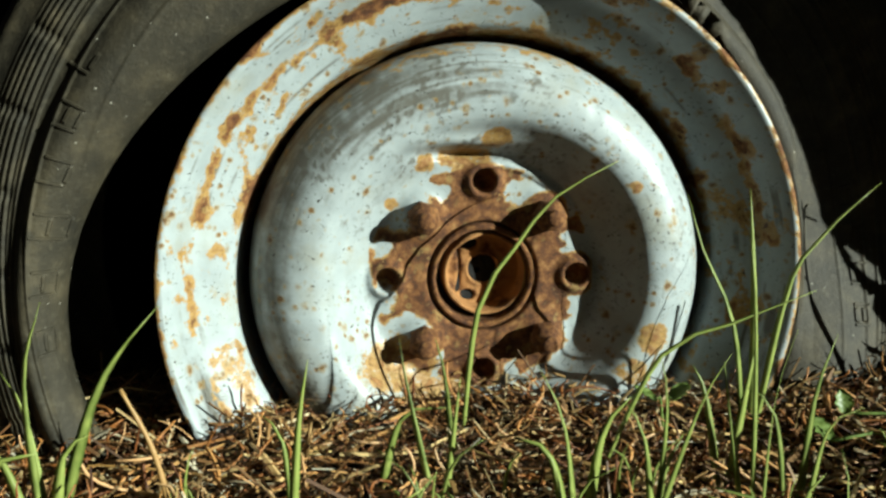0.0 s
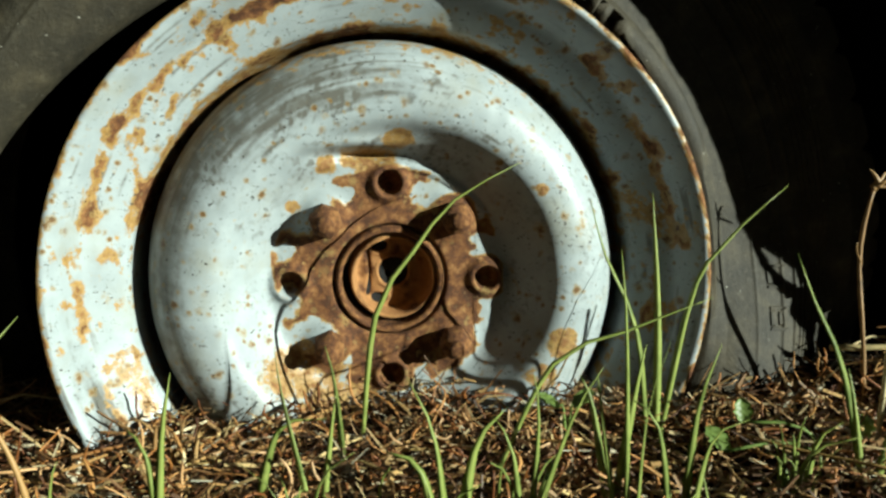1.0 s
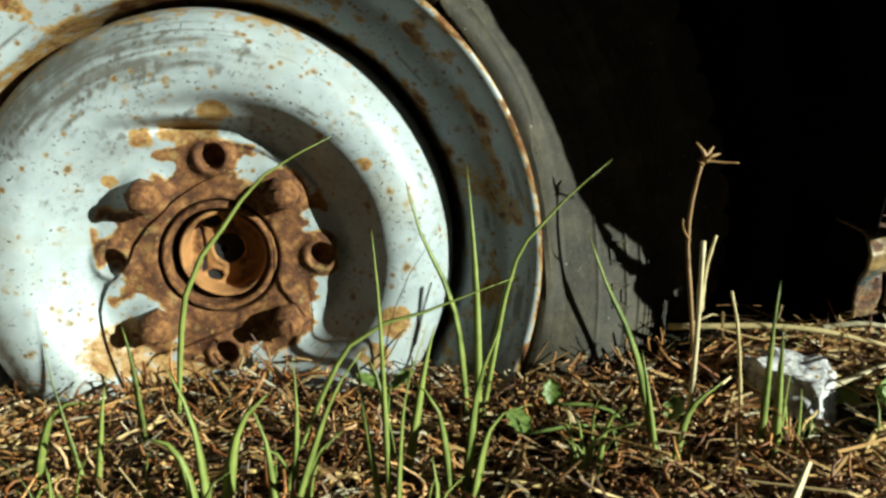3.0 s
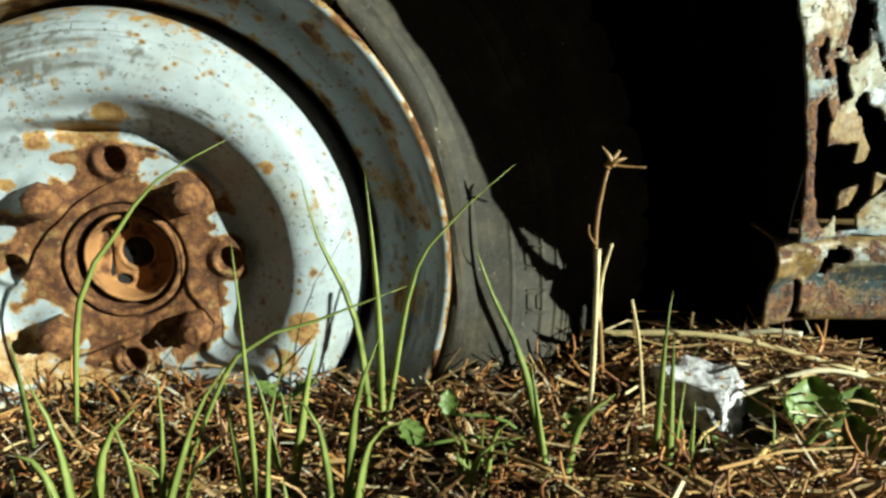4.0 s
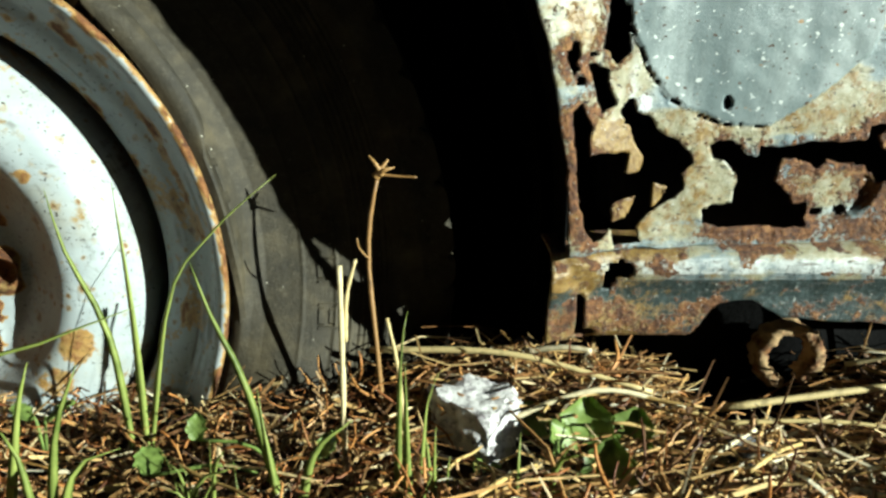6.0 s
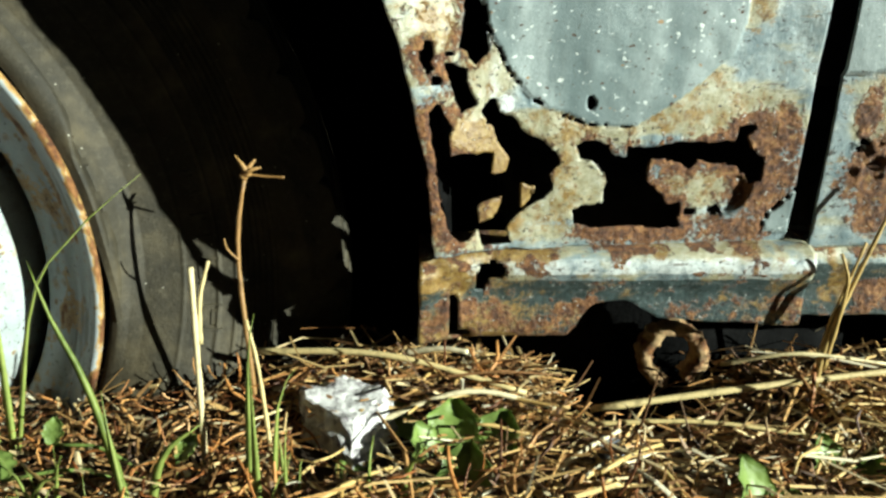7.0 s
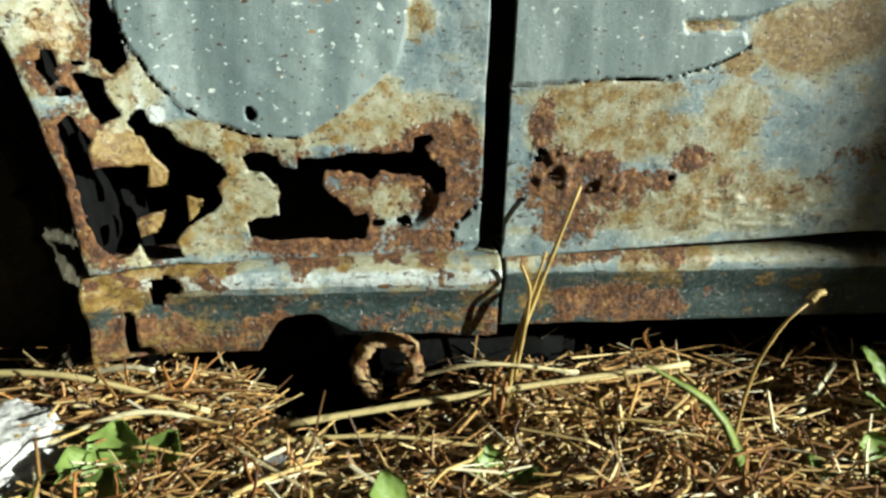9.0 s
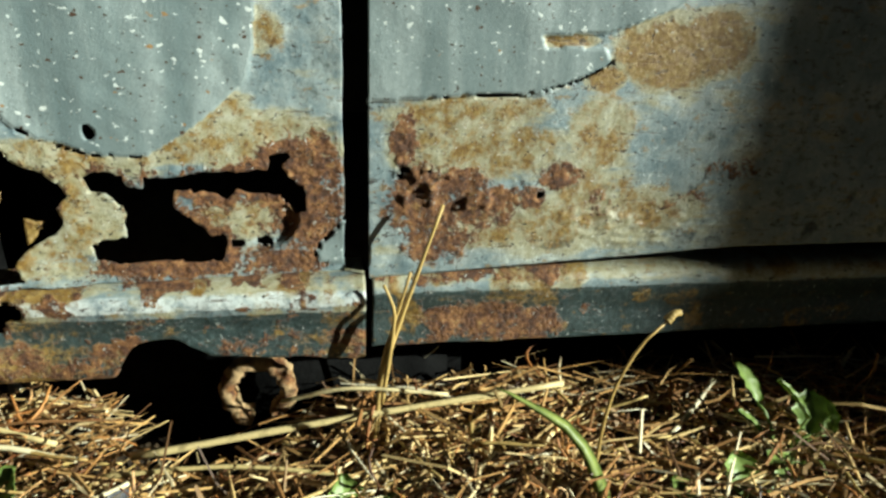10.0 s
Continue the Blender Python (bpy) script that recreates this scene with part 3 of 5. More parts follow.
xs = np.concatenate([np.arange(-0.58, 0.27, 0.015), np.arange(0.285, 0.5745, 0.0010)])
zs = np.concatenate([np.arange(0.084, 0.262, 0.0010), np.arange(0.27, 0.76, 0.015)])
panel("front_wing", xs, zs, wing_keep, wing_depth, wing_wear, "pale blue-grey front wing with rusted-through holes and peeling filler")

# --- door
DOOR_FILLER = [(0.5565, 0.2554), (0.5585, 0.1729), (0.5950, 0.1753), (0.6110, 0.1765), (0.6299, 0.1761), (0.6448, 0.1784), (0.6540, 0.1816), (0.6659, 0.1858), (0.6762, 0.1916), (0.6724, 0.1981), (0.6437, 0.1986), (0.6418, 0.2034), (0.6701, 0.2045), (0.6859, 0.2088), (0.7065, 0.2177), (0.7433, 0.2634)]


def door_keep(x, z):
    lo = (0.0875 + 0.06 * np.minimum(x - 0.56, 0.2) + 0.0006 * fbm(x * 90, z * 5, 48, 3) - z) * 60
    front = (seam(z) + 0.0055 + 0.0005 * fbm(z * 60, x * 0 + 7, 19, 2) - x) * 60
    f = 0.5 * np.maximum(blobs(x + 0.001 * fbm(x * 200, z * 200, 61, 2), z, [(0.5802, 0.1421, 0.0024, 0.0019), (0.5917, 0.1410, 0.0014, 0.0011), (0.6469, 0.1286, 0.0029, 0.0011), (0.5782, 0.1388, 0.0014, 0.0014)]), -1.0)
    crack = (0.0006 + 0.0009 * fbm(x * 50, z * 50, 29, 3) - near_line(x, z + 0.001 * fbm(x * 120, z * 120, 39, 2), DOOR_FILLER[2:9])) * 200
    return np.maximum.reduce([lo, front, f, crack])


def door_wear(x, z):
    w = 0.003 * fbm(x * 90, z * 90, 77, 3)
    patch = inside(x + w * 0.5, z + w * 0.5, DOOR_FILLER)
    rust = 0.74 * ramp(blobs(x, z, [(0.5796, 0.1549, 0.0075, 0.0159), (0.5897, 0.1277, 0.0222, 0.0197), (0.6153, 0.1232, 0.0256, 0.0129), (0.6567, 0.1385, 0.0122, 0.0079), (0.6059, 0.1359, 0.0167, 0.0083), (0.5965, 0.1075, 0.0199, 0.0147), (0.6378, 0.1273, 0.0144, 0.0072)]), -0.7, 0.9)
    rust = rust + 0.45 * ramp(blobs(x, z, [(0.7215, 0.1251, 0.0185, 0.0059), (0.6793, 0.1240, 0.0119, 0.0088), (0.7490, 0.1410, 0.0248, 0.0073)]), -0.7, 0.9)
    ochre = 1.05 * ramp(blobs(x, z, [(0.7048, 0.1972, 0.0283, 0.0168), (0.7269, 0.2007, 0.0201, 0.0158), (0.6556, 0.2013, 0.0135, 0.0035), (0.6744, 0.1849, 0.0101, 0.0057)]), -0.7, 0.9)
    ochre = ochre + 0.60 * ramp(blobs(x, z, [(0.5962, 0.1576, 0.0271, 0.0212), (0.6240, 0.1523, 0.0389, 0.0162), (0.6449, 0.1156, 0.0440, 0.0147), (0.6729, 0.1270, 0.0237, 0.0174), (0.6743, 0.1579, 0.0173, 0.0218), (0.6089, 0.1682, 0.0433, 0.0104), (0.6948, 0.1209, 0.0364, 0.0119)]), -0.7, 0.9)
    # darker blobs, plus painted shade at the rear where the slab's shadow falls
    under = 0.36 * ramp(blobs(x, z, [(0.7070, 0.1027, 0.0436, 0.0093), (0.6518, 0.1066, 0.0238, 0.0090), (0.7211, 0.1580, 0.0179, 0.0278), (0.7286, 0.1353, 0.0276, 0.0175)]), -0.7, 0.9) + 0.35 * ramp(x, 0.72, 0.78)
    return [rust * (1 - patch), ochre * (1 - patch), patch, under]


def door_depth(x, z, w):
    crust = ramp(blobs(x, z, [(0.5837, 0.1388, 0.0096, 0.0164), (0.5979, 0.1304, 0.0195, 0.0112), (0.6150, 0.1275, 0.0170, 0.0071)]), 0, 0.6)
    y = 0.4035 - 0.12 * (np.minimum(z, 0.32) - 0.1) + 0.1 * np.maximum(z - 0.4, 0) ** 2 + 0.0010 * fbm(x * 40, z * 40, 57, 3)
    y = y + 0.0022 * (1 - w[2]) + 0.0014 * w[0] * fbm(x * 260, z * 260, 71, 3)
    flake = ramp(blobs(x, z, [(0.7088, 0.1103, 0.0402, 0.0097), (0.6716, 0.1153, 0.0180, 0.0071)]), -0.3, 0.5)
    y = y - 0.0022 * flake * np.abs(fbm(x * 110, z * 260, 83, 3))
    return y - 0.007 * crust * np.maximum(fbm(x * 150, z * 150, 91, 4), -0.05)


xs = np.concatenate([np.arange(0.553, 0.80, 0.0011), np.arange(0.81, 1.5, 0.02)])
zs = np.concatenate([np.arange(0.084, 0.262, 0.0011), np.arange(0.27, 0.76, 0.015)])
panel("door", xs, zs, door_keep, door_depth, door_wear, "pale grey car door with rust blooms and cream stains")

# --- sill: a pressed box running under wing and door
SILL_SHAPE = refine([(0.428, 0.0925), (0.41, 0.0915), (0.399, 0.090), (0.3945, 0.086), (0.394, 0.080), (0.397, 0.0735), (0.4005, 0.066), (0.4015, 0.056), (0.4025, 0.047), (0.406, 0.0425), (0.416, 0.041)], 0.0016)


def sill(name, x0, x1, fine_to, back_off, low, label, shapes):
    xs = np.concatenate([np.arange(x0, fine_to, 0.0016), np.arange(fine_to, x1, 0.03)]) if fine_to < x1 else np.arange(x0, x1, 0.0016)
    n = len(SILL_SHAPE)
    X = np.repeat(xs[None, :], n, 0)
    Y = np.repeat(SILL_SHAPE[:, 0][:, None], len(xs), 1) + back_off
    Z = np.repeat(SILL_SHAPE[:, 1][:, None], len(xs), 1)
    floor_z = low(X)
    torn = ramp(floor_z, 0.0425, 0.0445)
    Zn = np.where(Z < floor_z, floor_z + (Z - floor_z) * (1 - torn), Z)
    ok = ~((Z < floor_z - 0.003) & (torn > 0.5))
    ok = ok & (blobs(X + 0.0012 * fbm(X * 150, Z * 150, 65, 2), Z, [(0.4024, 0.0799, 0.0055, 0.0043), (0.3970, 0.0745, 0.0027, 0.0043), (0.3842, 0.0555, 0.0019, 0.0111), (0.3879, 0.0452, 0.0040, 0.0028)]) < 0)
    rust, ochre, under = shapes(X, Z)
    crumple = ramp(0.42 - X, 0.0, 0.05)
    Y = Y + 0.0012 * fbm(X * 50, Z * 50, 15, 3) + 0.006 * crumple * fbm(X * 70, Z * 70, 25, 3) - 0.012 * ramp(0.405 - X, 0, 0.05) + 0.001 * rust * fbm(X * 300, Z * 300, 35, 2)
    nx = len(xs)
    q = ok[:-1, :-1] & ok[1:, :-1] & ok[:-1, 1:] & ok[1:, 1:]
    faces = [(j * nx + i, (j + 1) * nx + i, (j + 1) * nx + i + 1, j * nx + i + 1) for j, i in zip(*np.nonzero(q))]
    ob = mesh_object(name, np.stack([X, Y, Zn], -1).reshape(-1, 3), faces, BODY, label=label, masks=np.stack([rust, ochre, X * 0, under], -1).reshape(-1, 4))
    thicken(ob, 0.0016)
    return on_car(ob)


def front_sill_low(x):
    up = 0.020 * ramp(x, 0.440, 0.456) - 0.009 * ramp(x, 0.470, 0.490) - 0.004 * ramp(x, 0.49, 0.55)
    return 0.042 + up + 0.0018 * fbm(x * 90, x * 0, 4, 3) * ramp(x, 0.44, 0.45)


def front_sill_wear(x, z):
    lower = ramp(0.068 - z, 0, 0.012)
    rust = 0.46 * ramp(blobs(x, z, [(0.3880, 0.0534, 0.0308, 0.0251), (0.3785, 0.0824, 0.0126, 0.0209), (0.4257, 0.0432, 0.0353, 0.0134), (0.4487, 0.0542, 0.0176, 0.0129)]), -0.7, 0.9) + 0.12 * lower * ramp(x, 0.44, 0.46) + 0.10 * lower + 0.35 * ramp(z, 0.087, 0.090)
    rust = rust + 0.34 * ramp(blobs(x, z, [(0.5514, 0.0611, 0.0140, 0.0070), (0.5042, 0.0584, 0.0150, 0.0060)]), -0.7, 0.9)
    ochre = 0.42 * ramp(z, 0.080, 0.09) + 0.32 * lower + 0.45 * ramp(fbm(x * 70, z * 90, 52, 3), 0.02, 0.28)
    ridge = ramp(z, 0.075, 0.078)
    rust = rust + 0.62 * ridge * ramp(fbm(x * 95, z * 120, 44, 3), 0.10, 0.30) + 0.42 * (1 - ridge) * ramp(fbm(x * 150, z * 190, 45, 3), 0.12, 0.34)
    ochre = ochre + 0.5 * ramp(0.44 - x, 0, 0.03)
    rust = rust - 0.25 * ramp(0.43 - x, 0, 0.03) * ramp(fbm(x * 80, z * 80, 46, 3), -0.1, 0.2)
    # darker tone below the ridge; the ridge's highlight is painted in white
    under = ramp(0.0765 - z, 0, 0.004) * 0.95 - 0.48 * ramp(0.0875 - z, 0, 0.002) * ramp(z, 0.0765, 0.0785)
    return rust, ochre, under


def rear_sill_wear(x, z):
    rust = 0.7 * ramp(blobs(x, z, [(0.6203, 0.0624, 0.0333, 0.0129), (0.6484, 0.0565, 0.0187, 0.0149)]), -0.7, 0.9) + 0.5 * ramp(z, 0.082, 0.087) * ramp(0.68 - x, 0, 0.02)
    ochre = 0.35 * ramp(z, 0.08, 0.088) + 0.3 * ramp(blobs(x, z, [(0.5873, 0.0651, 0.0206, 0.0095)]), -0.7, 0.9)
    rust = rust + 0.5 * ramp(fbm(x * 90, z * 120, 47, 3), 0.05, 0.3) * ramp(0.70 - x, 0, 0.03)
    ochre = ochre + 0.55 * ramp(fbm(x * 60, z * 70, 49, 3), 0.05, 0.3)
    # dark blue-green tone below the top edge
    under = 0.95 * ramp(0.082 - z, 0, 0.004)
    return rust, ochre, under


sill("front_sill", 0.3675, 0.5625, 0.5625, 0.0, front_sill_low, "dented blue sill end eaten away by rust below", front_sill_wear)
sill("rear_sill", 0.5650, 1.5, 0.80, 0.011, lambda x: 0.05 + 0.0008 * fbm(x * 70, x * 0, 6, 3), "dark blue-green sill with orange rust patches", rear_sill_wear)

# --- wheel arch, underside and closed top
arch_prof = []
for k in range(41):
    w = radians(-30 + 240 * k / 40)
    arch_prof.append((ARCH[0] + (ARCH[2] + 0.006) * math.cos(w), ARCH[1] + (ARCH[2] + 0.006) * math.sin(w)))
av, af = [], []
for x, z in arch_prof:
    for y in (0.50, 0.60, 0.80):
        av.append((x, y, z))
for i in range(len(arch_prof) - 1):
    for k in range(2):
        af.append((i * 3 + k, i * 3 + k + 1, i * 3 + k + 4, i * 3 + k + 3))
af.append(tuple(i * 3 + 2 for i in range(len(arch_prof))))
liner = on_car(mesh_object("wheel_arch_liner", av, af, BLACK, label="inner wheel arch coloured black for its shade"))


def box(name, lo, hi, material, label=""):
    bm = bmesh.new()
    bmesh.ops.create_cube(bm, size=1.0)
    for v in bm.verts:
        v.co = Vector([lo[i] + (v.co[i] + 0.5) * (hi[i] - lo[i]) for i in range(3)])
    bmesh.ops.bevel(bm, geom=bm.edges[:], offset=0.01, segments=2, affect="EDGES")
    ob = part(name, bm, material, None, label)
    return on_car(ob)


# added block: stands in for the shade below the sill, hides sunlit soil
box("chassis_rail", (0.405, 0.447, -0.02), (0.62, 0.476, 0.078), DEEP_SHADE, "black block added as a dark backdrop behind the jacking tube")
box("underbody", (0.42, 0.45, 0.075), (1.49, 1.75, 0.14), BLACK, "floor pan coloured black for its shade")
# black boxes close the door gap, their colour standing in for its shade
box("hinge_pillar", (0.50, 0.425, 0.157), (0.605, 0.445, 0.74), BLACK, "hinge pillar coloured black for shade in the gap")
box("inner_panel", (0.607, 0.425, 0.11), (1.49, 0.44, 0.74), BLACK, "inside of the door coloured black for shade")
box("bonnet", (-0.56, 0.42, 0.73), (1.49, 1.75, 0.76), mat_dark("dull_grey_paint", (0.16, 0.18, 0.19), 20), "dull grey car body top")
box("far_side", (-0.56, 1.72, 0.05), (1.49, 1.75, 0.73), BLACK, "dark far side of the car")
box("rear_bulkhead", (1.47, 0.42, 0.05), (1.50, 1.74, 0.73), BLACK, "dark rear bulkhead")
box("front_bulkhead", (-0.56, 0.42, 0.12), (-0.54, 1.74, 0.73), BLACK, "dark front bulkhead")

# arch lip, made deep to stop sun through the holes and coloured as shade
lv, lf = [], []
for k in range(61):
    w = radians(-2 + 184 * k / 60)
    cx_, cz_ = math.cos(w), math.sin(w)
    x, z = ARCH[0] + ARCH[2] * cx_, ARCH[1] + ARCH[2] * cz_
    y0 = float(skin(np.array(x), np.array(z)))
    start = 0.002 + 0.012 * (1 - float(ramp(np.array(z), 0.10, 0.14)))
    for off, y in ((0.0012, y0 + start), (0.0022, y0 + 0.030), (0.004, y0 + 0.058), (0.012, y0 + 0.066)):
        wob = 0.0012 * float(fbm(np.array(w * 14), np.array(y * 70), 51, 3))
        lv.append((x + (off + wob) * cx_, y, z + (off + wob) * cz_))
for i in range(60):
    for k in range(3):
        lf.append((i * 4 + k, i * 4 + k + 1, i * 4 + k + 5, i * 4 + k + 4))
on_car(thicken(mesh_object("arch_lip", lv, lf, DEEP_SHADE, label="folded lip of the wheel arch coloured black for shade"), 0.0012))

# --- jacking tube under the sill
tv, tf, tr, ta, td = lathe(refine([(0.0118, 0.012), (0.0112, 0.006), (0.0113, 0.001), (0.0122, -0.0012), (0.0166, -0.001), (0.0182, 0.002), (0.0178, 0.008), (0.0176, 0.012)], 0.0012), 96, a0=-62, a1=258,
                           shift=lambda r, d, a: (r + 0.0024 * fbm(a * 4, d * 150, 7, 3) + 0.0012 * fbm(a * 9, r * 900, 17, 2), d + 0.002 * fbm(a * 5, r * 200, 9, 3)))
pipe = thicken(mesh_object("jacking_tube", tv * 1.06 + np.array([0.5064, 0.423, 0.0225]), tf, mat_rust("tan_rust", 330, (0.46, 0.33, 0.17), 0.34), label="open rusty tube end below the sill"), 0.001)
on_car(pipe)

# ------------------------------------------------------------------ wheel
STEER = 8.5
W = pose(0.030, 0.3905, 0.067, 0, 0, STEER)



def wheel_wear(r, a, d, seat):
    x, z = r * np.cos(a), r * np.sin(a)
    rust = np.zeros_like(r)
    grime_shade = np.zeros_like(r)
    if seat:
        rust += 0.55 * ramp(r, 0.1755, 0.1785) + 0.55 * np.exp(-((r - 0.1638) / 0.0024) ** 2) * ramp(vnoise(a * 6, r * 0 + 3, 3), 0.35, 0.7)
        rust += 0.45 * ramp(np.abs(fbm(a * 7, r * 90, 6, 3)), 0.24, 0.46) + 0.3 * ramp(fbm(a * 22, r * 260, 16, 3), 0.12, 0.35)
        grime_shade += 0.9 * ramp(vnoise(a * 7, r * 1400, 18), 0.6, 0.9) * ramp(vnoise(a * 4, r * 60, 28), 0.45, 0.7)
        rust += 0.6 * np.exp(-((a - 1.95) / 0.25) ** 2) * np.exp(-((r - 0.163) / 0.004) ** 2)
        grime_shade += 1.15 * np.exp(-((r - 0.1665) / 0.0060) ** 2) * (1 - ramp(np.sin(a), -0.45, 0.05)) * (0.25 + vnoise(a * 9, r * 1100, 8))
        rust -= 0.35 * (1 - ramp(np.sin(a), -0.5, -0.05)) * ramp(r, 0.150, 0.160)
        rust += 0.5 * ramp(0.147 - r, 0, 0.006) * ramp(np.sin(a), -0.2, 0.5)
    else:
        rust += 0.55 * ramp(blobs(x, z, [(-0.012, 0.071, 0.022, 0.008), (0.004, 0.083, 0.012, 0.007), (-0.035, 0.068, 0.008, 0.008), (-0.058, 0.008, 0.005, 0.009), (0.083, 0.055, 0.005, 0.005),
                                         (-0.05, -0.05, 0.03, 0.02), (-0.03, -0.07, 0.03, 0.012), (-0.055, 0.045, 0.005, 0.005), (0.098, -0.035, 0.012, 0.012), (0.086, -0.055, 0.012, 0.01)]), 0, 0.7)
        rust += 0.3 * ramp(r, 0.126, 0.132) * ramp(np.sin(a), 0.6, 0.95)
        grime_shade += 1.0 * np.exp(-((r - 0.112) / 0.010) ** 2) * np.exp(-((a - 1.85) / 0.55) ** 2) * vnoise(a * 3, r * 1100, 5)
        # striped grime plus painted shade where the left slope turns from the sun
        grime_shade += 0.78 * ramp(r, 0.094, 0.128) * ramp(-np.cos(a), -0.25, 0.6) * (0.35 + 0.5 * vnoise(a * 5, r * 700, 38) + 0.5 * vnoise(a * 26, r * 160, 39))
        grime_shade += 0.6 * ramp(vnoise(a * 5, r * 1500, 48), 0.5, 1.0) * ramp(vnoise(a * 4, r * 120, 68), 0.3, 0.6) * ramp(r, 0.085, 0.10) * ramp(np.sin(a), 0.0, 0.5)
        grime_shade += 0.45 * ramp(fbm(x * 420, z * 420, 58, 3), 0.14, 0.3) * ramp(fbm(x * 40, z * 40, 59, 2), -0.05, 0.15)
        grime_shade += 0.4 * ramp(np.abs(r - 0.078), 0.01, 0.002) * ramp(z, 0.01, 0.06)
    return np.stack([rust, grime_shade, rust * 0, rust * 0], -1)


rim_profile = refine([(0.1705, 0.006), (0.1722, 0.002), (0.1715, -0.0008), (0.1690, -0.0005), (0.1655, 0.0035), (0.1615, 0.0105), (0.1585, 0.0165), (0.1570, 0.0185), (0.1545, 0.0205), (0.1500, 0.0235),
                      (0.1440, 0.0285), (0.1385, 0.034), (0.1370, 0.042), (0.1355, 0.058), (0.1345, 0.085), (0.145, 0.10), (0.16, 0.125), (0.168, 0.13)], 0.0016)
rim_profile[:, 0] *= 1.040
rv, rf, rr, ra, rd = lathe(rim_profile, 300)
wheel = mesh_object("wheel", rv, rf, WHEEL, label="chipped white steel wheel rim streaked with rust", masks=wheel_wear(rr, ra, rd, True))
wheel.parent = car
wheel.matrix_parent_inverse = car_base.inverted()
wheel.matrix_basis = W
thicken(wheel, 0.002, 1.0)


def on_wheel(ob, m=None):
    ob.parent = wheel
    if m is not None:
        ob.matrix_basis = m
    return ob


NUTS = [(0.0525, 45 + 90 * k) for k in range(4)]
VENTS = [(0.0575, 90 * k) for k in range(4)]
disc_profile = refine([(0.1335, 0.075), (0.1325, 0.055), (0.1300, 0.043), (0.1265, 0.0345), (0.1205, 0.0262), (0.1120, 0.0193), (0.1020, 0.0168), (0.0935, 0.0188), (0.0860, 0.0270), (0.0785, 0.0360), (0.0725, 0.0415), (0.0685, 0.0436),
                       (0.0660, 0.0440), (0.0600, 0.0440), (0.0500, 0.0440), (0.0420, 0.0440), (0.0345, 0.0440), (0.0335, 0.0455), (0.0335, 0.056)], 0.0013)


disc_profile[:, 1] -= 0.002
disc_profile[:, 0] *= 1 + 0.038 * ramp(disc_profile[:, 0], 0.075, 0.125)


def press(r, d, a):
    """Pressed bosses round the vent holes and nut seats, and the dent above the hub."""
    x, z = r * np.cos(a), r * np.sin(a)
    d = d + 0.0006 * fbm(x * 70, z * 70, 55, 3)
    for rad, deg in VENTS:
        q = np.hypot(x - rad * math.cos(radians(deg)), z - rad * math.sin(radians(deg)))
        d = d - 0.0035 * np.exp(-((q - 0.0085) / 0.0032) ** 2) + 0.010 * ramp(0.0075 - q, 0, 0.002)
    for rad, deg in NUTS:
        q = np.hypot(x - rad * math.cos(radians(deg)), z - rad * math.sin(radians(deg)))
        d = d - 0.0045 * np.exp(-(q / 0.0135) ** 4)
    lip = np.exp(-(((x + 0.014) / 0.022) ** 2 + ((z - 0.0735) / 0.0035) ** 2))
    return r, d + 0.010 * lip - 0.0035 * np.exp(-(((x + 0.012) / 0.024) ** 2 + ((z - 0.080) / 0.004) ** 2)) - 0.0035 * np.exp(-((r - 0.0672) / 0.0014) ** 2) * ramp(np.cos(a - radians(62)), 0.82, 0.93)


dv, df, dr, da, dd = lathe(disc_profile, 420, shift=press)
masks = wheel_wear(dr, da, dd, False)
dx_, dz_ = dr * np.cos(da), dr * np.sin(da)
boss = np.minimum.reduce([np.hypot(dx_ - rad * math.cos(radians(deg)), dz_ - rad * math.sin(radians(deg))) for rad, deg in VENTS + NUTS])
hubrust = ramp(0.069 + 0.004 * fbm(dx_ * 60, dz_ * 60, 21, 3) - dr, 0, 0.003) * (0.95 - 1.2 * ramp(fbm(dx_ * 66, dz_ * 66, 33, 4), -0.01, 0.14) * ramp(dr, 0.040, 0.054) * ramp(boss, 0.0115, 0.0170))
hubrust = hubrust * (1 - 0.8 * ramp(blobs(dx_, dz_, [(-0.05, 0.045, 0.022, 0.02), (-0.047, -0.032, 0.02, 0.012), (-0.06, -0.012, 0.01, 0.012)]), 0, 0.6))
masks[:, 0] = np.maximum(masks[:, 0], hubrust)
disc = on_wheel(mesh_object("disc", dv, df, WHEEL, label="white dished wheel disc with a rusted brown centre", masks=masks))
thicken(disc, 0.002, 1.0)

# vent holes read through to the dark drum behind
bv, bf, *_ = lathe([(0.002, 0.062), (0.09, 0.062), (0.12, 0.066), (0.125, 0.10)], 64)
on_wheel(mesh_object("brake_drum", bv, bf, BLACK, label="black brake drum behind the wheel"))


